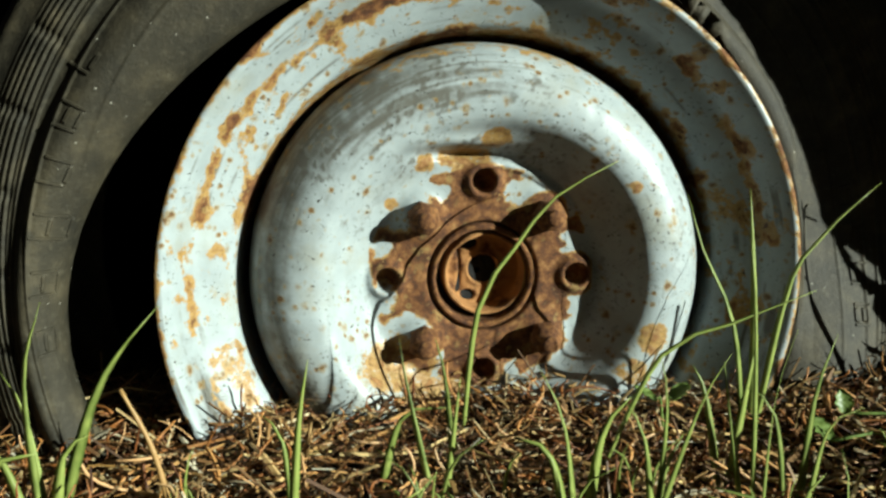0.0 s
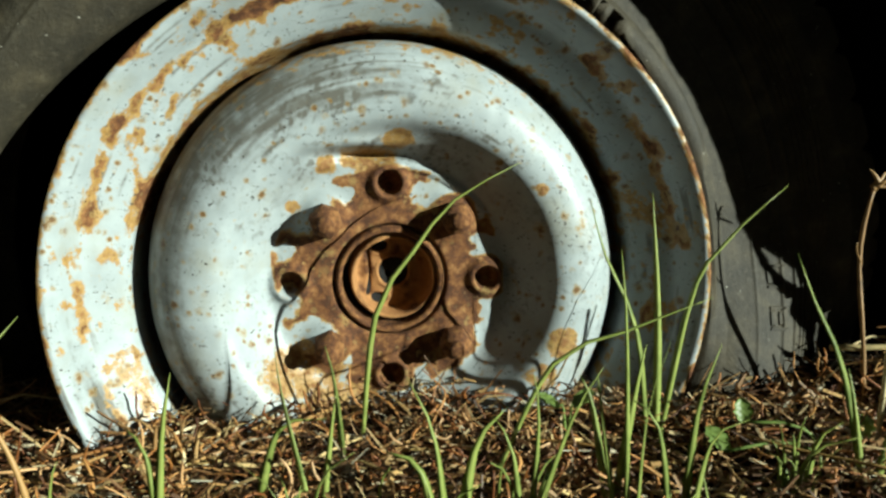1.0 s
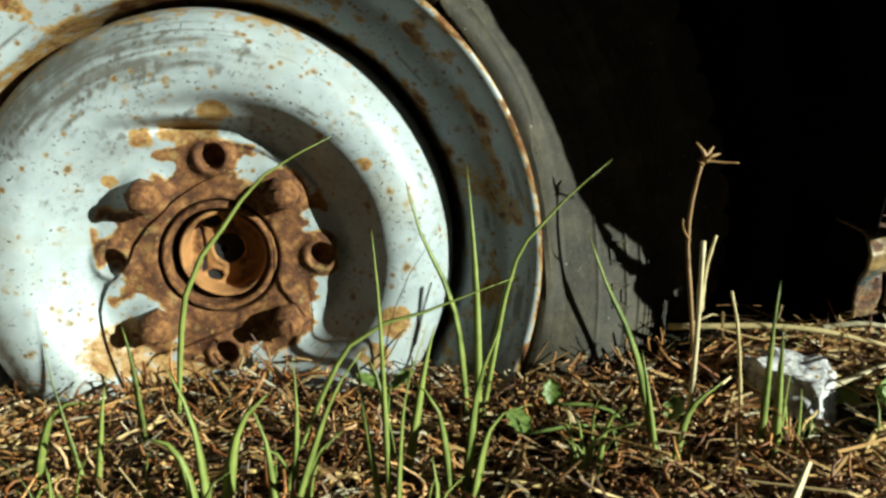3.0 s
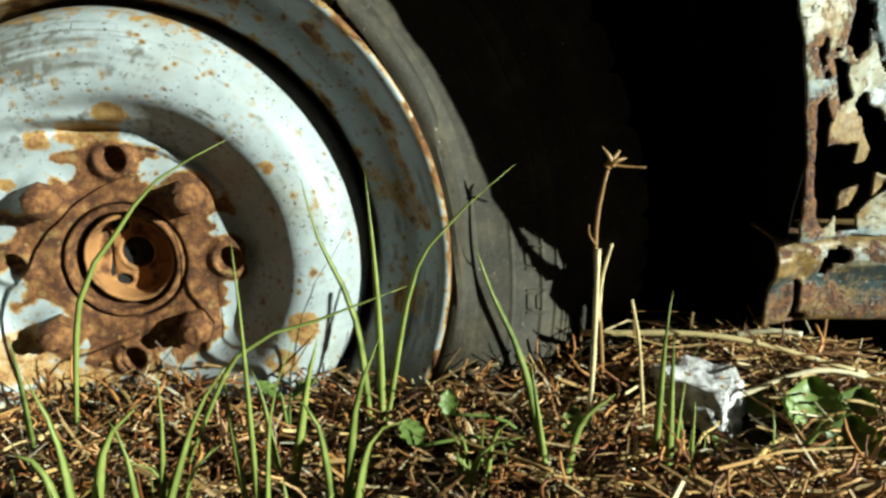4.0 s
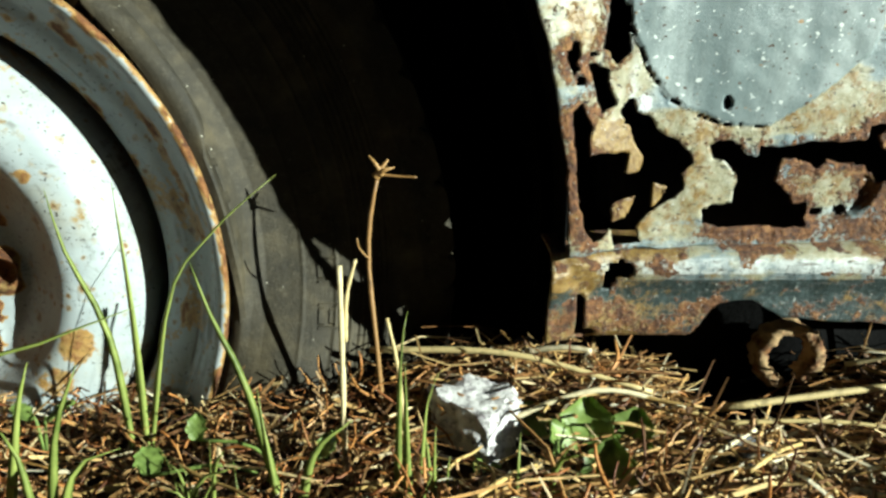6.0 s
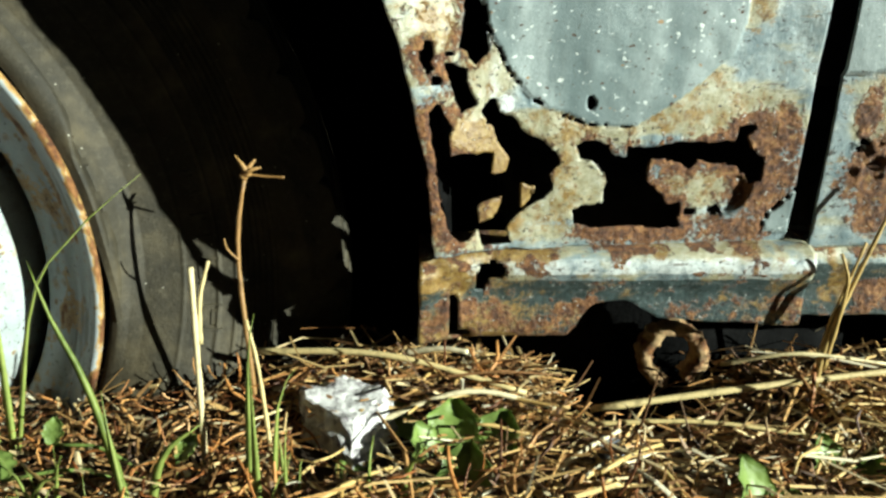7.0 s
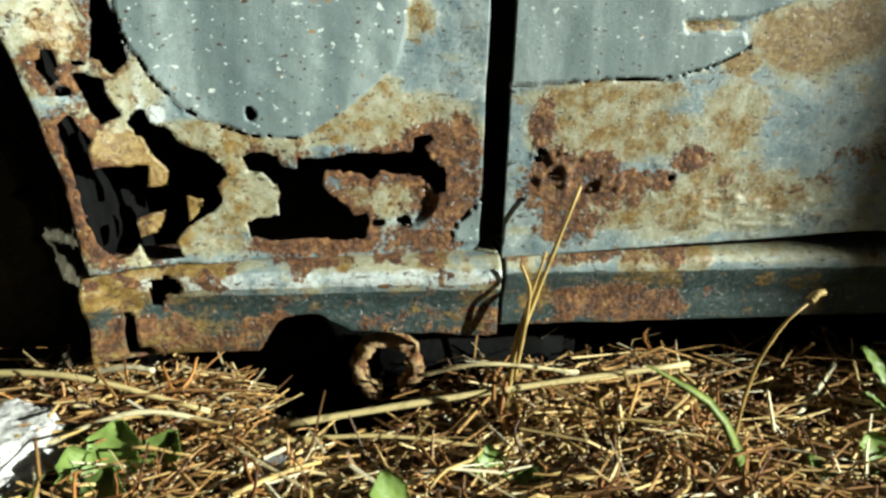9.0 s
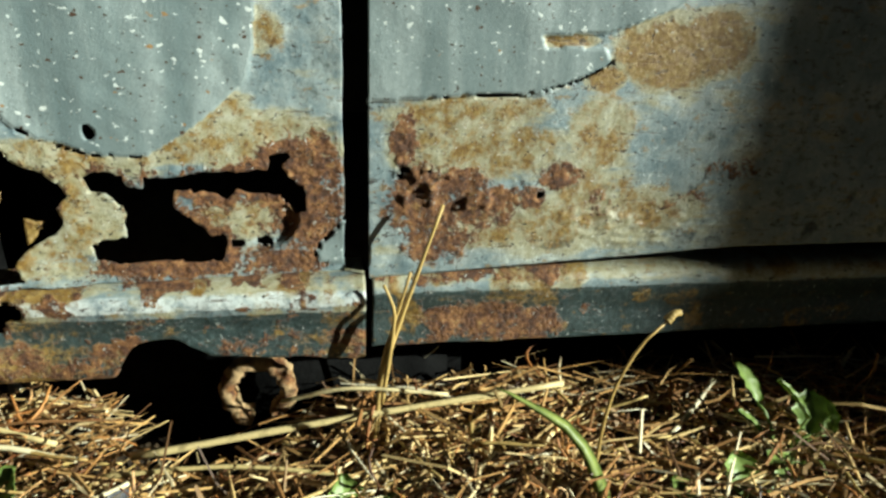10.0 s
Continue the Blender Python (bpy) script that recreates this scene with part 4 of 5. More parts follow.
def nut():
    """A rusted wheel nut with its stud, axis along -y."""
    bm = bmesh.new()
    prof = [(0.0001, -0.0185), (0.0040, -0.0185), (0.0048, -0.0172), (0.0050, -0.0125), (0.0068, -0.0120), (0.0078, -0.0105)]
    hexa = [(0.0092, -0.0085), (0.0094, -0.002), (0.0094, 0.001)]
    rows = []
    for r, d in prof + hexa:
        row = []
        for k in range(24):
            w = 2 * math.pi * k / 24
            rr_ = r
            if (r, d) in hexa:
                c = (w % (math.pi / 3)) - math.pi / 6
                rr_ = r * 0.9 / math.cos(c)
            row.append(bm.verts.new((rr_ * math.cos(w), d, rr_ * math.sin(w))))
        rows.append(row)
    for a, b in zip(rows, rows[1:]):
        for k in range(24):
            bm.faces.new((a[k], a[(k + 1) % 24], b[(k + 1) % 24], b[k]))
    bmesh.ops.recalc_face_normals(bm, faces=bm.faces[:])
    return bm


nut_bm = nut()
nut_ob = part("wheel_nut", nut_bm, RUST, wheel, "rusted brown wheel nut")
for k, (rad, deg) in enumerate(NUTS):
    ob = nut_ob if k == 0 else new("wheel_nut", nut_ob.data)
    if k:
        tagged(ob, label="rusted brown wheel nut")
    on_wheel(ob, pose(rad * math.cos(radians(deg)) + 0.001, 0.0378, rad * math.sin(radians(deg)), 2 * k, 17 * k, 0))

cv, cf, *_ = lathe(refine([(0.0335, 0.060), (0.0325, 0.046), (0.0318, 0.040), (0.0300, 0.0375), (0.0285, 0.0385), (0.0280, 0.044), (0.0278, 0.055)], 0.0012), 120,
                   shift=lambda r, d, a: (r + 0.0004 * fbm(a * 6, d * 90, 3, 3), d + 0.0008 * fbm(a * 5, r * 90, 13, 3)))
on_wheel(mesh_object("hub_ring", cv, cf, RUST, label="rusty raised hub ring"), pose(0, 0.0025, 0))
def hub_plate(r, d, a):
    """Two drilled holes, a worn groove and a broken bore in the axle's end plate."""
    x, z = r * np.cos(a), r * np.sin(a)
    for hx, hz, hr in ((-0.0085, 0.0165, 0.0042), (-0.0095, -0.0165, 0.0034)):
        q = np.hypot((x - hx) / 1.35, z - hz)
        d = d + 0.009 * ramp(hr - q, 0, 0.0012) - 0.0008 * np.exp(-((q - hr - 0.001) / 0.001) ** 2)
    d = d + 0.0022 * np.exp(-((x + 0.0145 + 8 * z * z) / 0.0008) ** 2) * ramp(0.016 - np.abs(z), 0, 0.003)
    return r, d + 0.0011 * fbm(x * 140, z * 140, 63, 3)


cv, cf, *_ = lathe(refine([(0.0003, 0.082), (0.0075, 0.081), (0.0086, 0.068), (0.0092, 0.0605), (0.0104, 0.0592), (0.013, 0.0600), (0.0215, 0.0600), (0.0226, 0.0560), (0.0232, 0.0470), (0.0244, 0.0452), (0.0258, 0.0470), (0.0262, 0.056), (0.0279, 0.062)], 0.0008), 140, shift=hub_plate)
on_wheel(mesh_object("hub", cv, cf, mat_rust("orange_rust", 120, (0.40, 0.20, 0.07), 0.36), label="orange rusted axle end plate inside the ring"), pose(-0.0008, 0.0, -0.0008, 2, 0, -4))

# --- tyre, loose on the rim and gaping at one side
tyre_profile = refine([(0.181, 0.012), (0.176, 0.006), (0.178, 0.0005), (0.187, -0.0045), (0.203, -0.0095), (0.216, -0.0100), (0.2285, -0.005), (0.2400, 0.005), (0.2490, 0.0165), (0.2580, 0.029), (0.2675, 0.0375), (0.280, 0.043),
                       (0.290, 0.053), (0.2955, 0.070), (0.297, 0.095), (0.2955, 0.120), (0.289, 0.137), (0.272, 0.150), (0.252, 0.155), (0.245, 0.155)], 0.0022)


SUNK_R = (0.170, 0.185, 0.190, 0.197, 0.208, 0.222, 0.238, 0.255, 0.270, 0.289)
SUNK_D = (0.015, 0.010, 0.0165, 0.0215, 0.0235, 0.0245, 0.024, 0.0215, 0.018, 0.020)


def gape(r, d, a):
    deg = np.degrees(a)
    turn_ = (deg + 180) % 360 - 180
    extra = 0.046 * np.exp(-((deg - 190) / 42) ** 2) + 0.004 + 0.006 * np.exp(-((deg - 58) / 22) ** 2)
    front = d < 0.06
    d = d - 0.0045 * ramp(0.09 - d, 0, 0.06)
    k = np.clip((0.250 - r) / 0.074, 0, 1) * front
    upper = (deg - 38 + 180) % 360 - 180
    d = d + (0.007 * ramp(np.cos(a), -0.1, 0.7) + 0.009 * np.exp(-(upper / 34) ** 2)) * ramp(0.268 - r, 0, 0.045) * front
    d = d - 0.024 * ramp(-np.cos(a), 0.1, 0.75) * ramp(r, 0.230, 0.262) * (1 - ramp(r, 0.272, 0.296)) * front
    r = r + extra * k
    d = d + 0.008 * np.exp(-((deg - 190) / 42) ** 2) * k
    sunk = ramp(turn_, -22, 10) * (1 - ramp(turn_, 85, 120)) * front * (r < 0.2895)
    d = d + sunk * (np.interp(r, SUNK_R, SUNK_D) - d)
    low = (deg - 345 + 180) % 360 - 180
    r = r + 0.014 * np.exp(-(low / 26) ** 2) * ramp(r, 0.20, 0.25) + 0.003 * ramp(r, 0.24, 0.28)
    # moulded rings, shoulder ribs and tread blocks
    for ring, amp in ((0.2345, 0.0012), (0.2435, 0.0012), (0.2165, 0.0006)):
        d = d - amp * np.exp(-((r - ring) / 0.0009) ** 2) * (d < 0.05)
    ribs = ramp(r, 0.2455, 0.2470) * (1 - ramp(r, 0.2640, 0.2660))
    d = d + (d < 0.06) * ribs * (0.0006 * np.sin(r * 2 * math.pi / 0.0032) + 0.0010 * (np.abs((deg % 9) - 4.5) < 0.35))
    block = ramp(r, 0.284, 0.290)
    cut = np.maximum(np.exp(-((((deg + 600 * (d - 0.09) * np.sign(np.sin(d * 180))) % 6) - 3) / 0.55) ** 2), np.maximum(np.exp(-((d - 0.075) / 0.0022) ** 2), np.exp(-((d - 0.112) / 0.0022) ** 2)))
    return r - 0.006 * block * cut, d


yv, yf, yr, ya, yd = lathe(refine(tyre_profile, 0.0006), 600, shift=gape)
tyre = on_wheel(mesh_object("tyre", yv, yf, RUBBER, label="flat dusty black rubber tyre slipping off its rim"))
thicken(tyre, 0.007, -1.0)


def sidewall_bar(deg, r0, r1, width):
    """A raised moulded bar on the tyre's sidewall, length along the radius."""
    prof_r, prof_d = tyre_profile[:, 0], tyre_profile[:, 1]
    front = prof_d < 0.045
    out = []
    n = 6
    for k in range(n + 1):
        r = r0 + (r1 - r0) * k / n
        base = float(np.interp(r, prof_r[front][np.argsort(prof_r[front])], prof_d[front][np.argsort(prof_r[front])]))
        for s, up in ((-1, 0.0006), (-0.6, -0.0010), (0.6, -0.0010), (1, 0.0006)):
            w = radians(deg) + s * width / 2 / r
            r2, d2 = gape(np.array(r), np.array(base), np.array(w % (2 * math.pi)))
            out.append((float(r2) * math.cos(w), float(d2) + up, float(r2) * math.sin(w)))
    faces = [(k * 4 + c, k * 4 + c + 1, k * 4 + c + 5, k * 4 + c + 4) for k in range(n) for c in range(3)]
    faces += [(0, 3, 2, 1), (n * 4, n * 4 + 1, n * 4 + 2, n * 4 + 3)]
    return out, faces


def marks(degs, r0, r1, seed):
    rr_ = random.Random(seed)
    vs, fs = [], []
    for g in degs:
        for off, a, b, w in ((-1.5, r0, r1, 0.0018), (1.5, r0, r1, 0.0018), (0.0, r0, r0 + 0.0022, 0.011), (0.0, (r0 + r1) / 2, (r0 + r1) / 2 + 0.0022, 0.010)):
            if rr_.random() < 0.85:
                v, f = sidewall_bar(g + off, a, b, w)
                fs += [tuple(i + len(vs) for i in q) for q in f]
                vs += v
    return vs, fs


MARKS = [(148.6, 0.2184, 0.0166), (155.6, 0.2067, 0.0180), (162.4, 0.1970, 0.0220), (169.3, 0.1810, 0.0320), (176.5, 0.1810, 0.0250), (184.0, 0.1810, 0.0200),
         (12, 0.2190, 0.009), (6, 0.2190, 0.009), (0, 0.2190, 0.009), (-6, 0.2190, 0.009)]
for g, r0, tall in MARKS:
    v, f = marks([g], r0, r0 + tall, 5 + int(g))
    on_wheel(mesh_object("moulded_mark", v, f, RUBBER, smooth=False, label="raised worn moulding on the sidewall"))

# ------------------------------------------------------------------ straw litter
def clear_spot(x, y):
    """Bare soil: round the rock and in the hollow below the sill's torn edge."""
    return ((x - 0.340) / 0.034) ** 2 + ((y - 0.362) / 0.030) ** 2 < 1 or (abs(x - 0.480) < 0.042 and y > 0.392)


def straws(name, count, seed, x0, x1, y0, y1, length, width, lift, material, label, flat=0.35):
    rs = np.random.RandomState(seed)
    verts, faces = [], []
    for _ in range(count):
        x, y = rs.uniform(x0, x1), rs.uniform(y0, y1)
        if clear_spot(x, y):
            continue
        ln, w = rs.uniform(*length), rs.uniform(*width)
        ang = rs.uniform(0, math.pi) if rs.rand() > 0.5 else rs.normal(0.25, 0.5)
        tilt = rs.normal(0, flat)
        z = float(ground_height(x, y)) + abs(rs.normal(0, lift)) + w
        d = np.array([math.cos(ang) * math.cos(tilt), math.sin(ang) * math.cos(tilt), math.sin(tilt)])
        bend = np.array([rs.normal(0, 1), rs.normal(0, 1), rs.normal(0, 1)]) * ln * 0.08
        up = np.array([0, 0, 1.0])
        side_ = np.cross(d, up)
        side_ /= np.linalg.norm(side_) + 1e-9
        up = np.cross(side_, d)
        base = len(verts)
        p0 = np.array([x, y, z])
        if z - abs(d[2]) * ln / 2 < float(ground_height(x, y)) - 0.004:
            p0[2] += abs(d[2]) * ln * 0.35
        for k, t in enumerate((-0.5, 0.0, 0.5)):
            c = p0 + d * ln * t + (bend if k == 1 else 0)
            c[1] = min(c[1], 0.47) if c[1] > 0.47 else c[1]
            ww = w * (1.0 if k < 2 else 0.6)
            for sx, sz in ((-1, 0), (0, 0.6), (1, 0), (0, -0.6)):
                verts.append(c + side_ * sx * ww + up * sz * ww)
        for k in range(2):
            for s in range(4):
                s2 = (s + 1) % 4
                faces.append((base + k * 4 + s, base + k * 4 + s2, base + k * 4 + 4 + s2, base + k * 4 + 4 + s))
        faces.append((base + 3, base + 2, base + 1, base))
        faces.append((base + 8, base + 9, base + 10, base + 11))
    ob = mesh_object(name, verts, faces, material, smooth=False)
    return tagged(ob, label, "straw", kind="stuff")


straws("straw_litter", 6800, 3, -0.36, 0.98, 0.21, 0.455, (0.010, 0.045), (0.0004, 0.0011), 0.005, STRAW, "matted brown dry straw litter on the soil")
straws("long_straw", 2700, 5, 0.30, 0.95, 0.27, 0.43, (0.020, 0.075), (0.0004, 0.0012), 0.007, LIGHT_STRAW, "loose pale yellow straw stalks lying crosswise", 0.12)
straws("pale_straw", 700, 6, -0.30, 0.95, 0.22, 0.40, (0.015, 0.05), (0.0007, 0.0018), 0.007, LIGHT_STRAW, "short bleached straw stalks on the litter", 0.2)
straws("root_crumbs", 3600, 9, -0.36, 0.98, 0.24, 0.45, (0.006, 0.016), (0.0006, 0.002), 0.006, STRAW, "short crumbled brown plant litter", 0.6)


def fibres(name, count, seed, x0, x1, y0, y1, material, label):
    """Thin curled roots and dry leaf strips, matted over the soil."""
    rs = np.random.RandomState(seed)
    verts, faces = [], []
    for _ in range(count):
        p = np.array([rs.uniform(x0, x1), rs.uniform(y0, y1), 0.0])
        if clear_spot(p[0], p[1]):
            continue
        p[2] = float(ground_height(p[0], p[1])) + abs(rs.normal(0.004, 0.005))
        yaw, pitch = rs.uniform(0, 2 * math.pi), rs.normal(0.1, 0.35)
        bend, climb = rs.normal(0, 0.55), rs.normal(0, 0.35)
        step_, w, flatness = rs.uniform(0.002, 0.006), rs.uniform(0.00035, 0.0011), rs.uniform(0.3, 0.9)
        base = len(verts)
        n = 7
        for k in range(n):
            d = np.array([math.cos(yaw) * math.cos(pitch), math.sin(yaw) * math.cos(pitch), math.sin(pitch)])
            s1 = np.array([-math.sin(yaw), math.cos(yaw), 0.0])
            s2 = np.cross(d, s1)
            ww = w * (1 - 0.5 * abs(k / (n - 1) - 0.4))
            for a_, b_ in ((1, 0), (0, flatness), (-1, 0), (0, -flatness)):
                verts.append(p + s1 * a_ * ww + s2 * b_ * ww)
            p = p + d * step_
            p[1] = min(p[1], 0.455)
            yaw, pitch = yaw + bend + rs.normal(0, 0.2), pitch + climb * 0.5 - 0.12
        for k in range(n - 1):
            for q in range(4):
                q2 = (q + 1) % 4
                faces.append((base + k * 4 + q, base + k * 4 + q2, base + k * 4 + 4 + q2, base + k * 4 + 4 + q))
        faces.append((base + 3, base + 2, base + 1, base))
        faces.append(tuple(base + (n - 1) * 4 + q for q in range(4)))
    return tagged(mesh_object(name, verts, faces, material), label, "litter", kind="stuff")


FIBRE = mat_straw("brown_root_fibre", 0.52, (1.30, 0.90, 0.62))
fibres("root_fibre", 3900, 21, -0.36, 0.36, 0.24, 0.42, FIBRE, "curled reddish brown root fibres matted on soil")
fibres("root_fibre", 1600, 22, 0.30, 0.92, 0.26, 0.42, FIBRE, "curled brown root fibres among the straw")

# ------------------------------------------------------------------ plants
def blade_mesh(points, width, seed=0, fold=0.25):
    """One grass blade: a thin folded leaf tapering to its tip, closed."""
    line = smooth_line(points, 12)
    verts, faces = [], []
    n = len(line)
    rs = random.Random(seed)
    turn = rs.uniform(-0.9, 0.9)
    for i, p in enumerate(line):
        t = i / (n - 1)
        d = Vector(line[min(i + 1, n - 1)] - line[max(i - 1, 0)]).normalized()
        s_ = d.cross(Vector((0.12, -1, 0.1))).normalized()
        nrm = s_.cross(d).normalized()
        w = turn * (0.3 + t)
        s_, nrm = s_ * math.cos(w) + nrm * math.sin(w), nrm * math.cos(w) - s_ * math.sin(w)
        ww = width * 0.5 * min(1.0, 0.55 + 1.6 * t) * (1 - t ** 2.2) + 0.00012
        c = Vector(p)
        verts += [c - s_ * ww, c + nrm * ww * fold, c + s_ * ww, c + nrm * (ww * fold - 0.00018 - ww * 0.12)]
    for i in range(n - 1):
        for k in range(4):
            k2 = (k + 1) % 4
            faces.append((i * 4 + k, i * 4 + k2, i * 4 + 4 + k2, i * 4 + 4 + k))
    faces += [(3, 2, 1, 0), (n * 4 - 4, n * 4 - 3, n * 4 - 2, n * 4 - 1)]
    return verts, faces


def tuft(blades, label="fresh green grass tuft growing through straw", material=None, group="grass tufts", category="grass"):
    """blades: (points, width). The tuft stands where its first blade does."""
    root = Vector(blades[0][0][0])
    base = thing("grass_tuft", label, category, group, at=root)
    for k, (pts, w) in enumerate(blades):
        pts = [Vector(p) - root for p in pts]
        pts[0] = pts[0] - Vector((0, 0, 0.026))
        v, f = blade_mesh(pts, w * 1.08, k * 7 + int(abs(root.x) * 997))
        mesh_object("blade", v, f, material or GRASS, base)
    return base


def flat(y, *xz):
    return [(x, y + 0.004 * k, z) for k, (x, z) in enumerate(xz)]


tuft([(flat(0.384, (0.171, 0.006), (0.169, 0.058), (0.164, 0.124)), 0.0042), (flat(0.384, (0.171, 0.006), (0.184, 0.058), (0.195, 0.086), (0.214, 0.106), (0.238, 0.126)), 0.0034),
      (flat(0.382, (0.166, 0.006), (0.158, 0.049), (0.140, 0.091), (0.132, 0.120)), 0.0036)], "tall green grass blades in front of the wheel")
tuft([(flat(0.324, (0.252, 0.008), (0.237, 0.048), (0.223, 0.080), (0.215, 0.102)), 0.0036), (flat(0.324, (0.254, 0.008), (0.262, 0.02), (0.278, 0.034)), 0.004), (flat(0.322, (0.250, 0.008), (0.243, 0.03), (0.24, 0.05)), 0.003)])
tuft([(flat(0.286, (0.131, 0.006), (0.128, 0.073), (0.125, 0.112)), 0.0022), (flat(0.284, (0.133, 0.006), (0.137, 0.045), (0.146, 0.075)), 0.0024), (flat(0.288, (0.129, 0.006), (0.121, 0.035), (0.118, 0.06)), 0.0026)])
tuft([(flat(0.345, (0.078, 0.008), (0.108, 0.045), (0.143, 0.060), (0.186, 0.076)), 0.0024)])
tuft([(flat(0.383, (0.010, 0.004), (0.019, 0.058), (0.039, 0.092), (0.061, 0.119), (0.095, 0.138)), 0.0030), (flat(0.354, (0.006, 0.004), (0.001, 0.03), (-0.004, 0.05)), 0.003)], "tall bent green grass blade before the hub")
tuft([(flat(0.292, (-0.168, 0.004), (-0.149, 0.041), (-0.133, 0.068), (-0.121, 0.082)), 0.0052), (flat(0.292, (-0.170, 0.004), (-0.178, 0.035), (-0.190, 0.055)), 0.005), (flat(0.286, (-0.166, 0.004), (-0.160, 0.02), (-0.150, 0.028)), 0.006),
      (flat(0.29, (-0.172, 0.004), (-0.176, 0.05), (-0.168, 0.085)), 0.004), (flat(0.284, (-0.17, 0.004), (-0.186, 0.02), (-0.205, 0.024)), 0.005)], "broad bright green grass tuft by the tyre")
tuft([(flat(0.289, (-0.065, 0.004), (-0.061, 0.033), (-0.057, 0.060)), 0.0038), (flat(0.289, (-0.063, 0.004), (-0.068, 0.025), (-0.078, 0.036)), 0.0035)])
tuft([(flat(0.314, (-0.003, 0.004), (-0.016, 0.039), (-0.020, 0.062)), 0.0032), (flat(0.31, (0.0, 0.004), (0.006, 0.03), (0.008, 0.045)), 0.003), (flat(0.316, (-0.031, 0.006), (-0.019, 0.024), (0.002, 0.028)), 0.004)])
tuft([(flat(0.286, (0.086, 0.004), (0.107, 0.042), (0.121, 0.065)), 0.0034), (flat(0.28, (0.088, 0.004), (0.083, 0.03), (0.075, 0.045)), 0.0034), (flat(0.288, (0.09, 0.004), (0.094, 0.04), (0.092, 0.06)), 0.0028)])
tuft([(flat(0.325, (0.134, 0.006), (0.143, 0.038), (0.148, 0.060)), 0.0042), (flat(0.325, (0.132, 0.006), (0.124, 0.03), (0.118, 0.046)), 0.0036)])
tuft([(flat(0.328, (0.296, 0.006), (0.298, 0.059), (0.301, 0.080)), 0.0032), (flat(0.323, (0.301, 0.006), (0.300, 0.063)), 0.0044), (flat(0.330, (0.305, 0.006), (0.309, 0.04), (0.316, 0.055)), 0.003)], "fresh green grass beside a pale rock")
tuft([(flat(0.325, (0.67, 0.004), (0.649, 0.033), (0.626, 0.052), (0.610, 0.060)), 0.0085)], "broad green grass blade leaning over straw")
tuft([(flat(0.29, (0.058, -0.006), (0.052, 0.03), (0.040, 0.058)), 0.0046), (flat(0.292, (0.060, -0.006), (0.068, 0.026), (0.082, 0.044)), 0.0052), (flat(0.288, (0.056, -0.006), (0.046, 0.018), (0.03, 0.026)), 0.005)], "broad bright green grass tuft in litter")
tuft([(flat(0.308, (0.160, -0.004), (0.166, 0.036), (0.176, 0.066)), 0.0044), (flat(0.306, (0.162, -0.004), (0.172, 0.022), (0.190, 0.032)), 0.005), (flat(0.31, (0.158, -0.004), (0.150, 0.028), (0.138, 0.04)), 0.004)], "broad bright green grass tuft in litter")
tuft([(flat(0.262, (-0.196, -0.010), (-0.188, 0.030), (-0.172, 0.052)), 0.0062), (flat(0.258, (-0.190, -0.010), (-0.197, 0.028), (-0.212, 0.050)), 0.0056), (flat(0.264, (-0.184, -0.010), (-0.178, 0.022), (-0.160, 0.030)), 0.0060),
      (flat(0.260, (-0.193, -0.010), (-0.186, 0.018), (-0.176, 0.036)), 0.0066), (flat(0.256, (-0.200, -0.010), (-0.214, 0.014), (-0.232, 0.022)), 0.0058)], "dense broad bright green grass tuft by the tyre")
tuft([(flat(0.236, (-0.030, -0.012), (-0.044, 0.012), (-0.066, 0.020)), 0.0060), (flat(0.238, (-0.026, -0.012), (-0.020, 0.016), (-0.006, 0.030)), 0.0052)], "broad bright green grass tuft in litter")
tuft([(flat(0.246, (0.140, -0.010), (0.122, 0.016), (0.098, 0.026)), 0.0056), (flat(0.248, (0.144, -0.010), (0.150, 0.020), (0.148, 0.040)), 0.0050), (flat(0.244, (0.138, -0.010), (0.130, 0.008), (0.112, 0.010)), 0.0052)], "broad bright green grass tuft in litter")
rng = random.Random(12)
for k in range(36):
    x = rng.uniform(-0.34, 0.36) if k < 28 else rng.uniform(0.36, 0.9)
    y = rng.uniform(0.215, 0.33)
    z = float(ground_height(x, y))
    blades = []
    for _ in range(rng.randint(2, 5)):
        hgt, lean = rng.uniform(0.014, 0.040) * (1.0 if k < 28 else 0.5), rng.uniform(-0.7, 0.7)
        bx, by = x + rng.uniform(-0.008, 0.008), y + rng.uniform(-0.008, 0.008)
        blades.append(([(bx, by, z), (bx + lean * hgt * 0.4, by, z + hgt * 0.6), (bx + lean * hgt * 1.1, by + rng.uniform(-0.01, 0.01), z + hgt)], rng.uniform(0.0018, 0.0044)))
    tuft(blades, "short green grass shoots among straw")

def mat_stalk(name, dark, light):
    n = Nodes(name, 0.5, 0.0, 0.4)
    col = n.mix(n.random(), dark, light)
    col = n.mix(n.step(n.noise(140, 4, 0.6), 0.52, 0.72, 0, 0.65), col, tuple(v * 0.35 for v in dark))
    n.bump(n.noise(500, 3), 0.3, 0.0006)
    return n.done(col)


WISP = mat_stalk("dry_leaf_wisp", (0.20, 0.105, 0.035), (0.42, 0.27, 0.11))


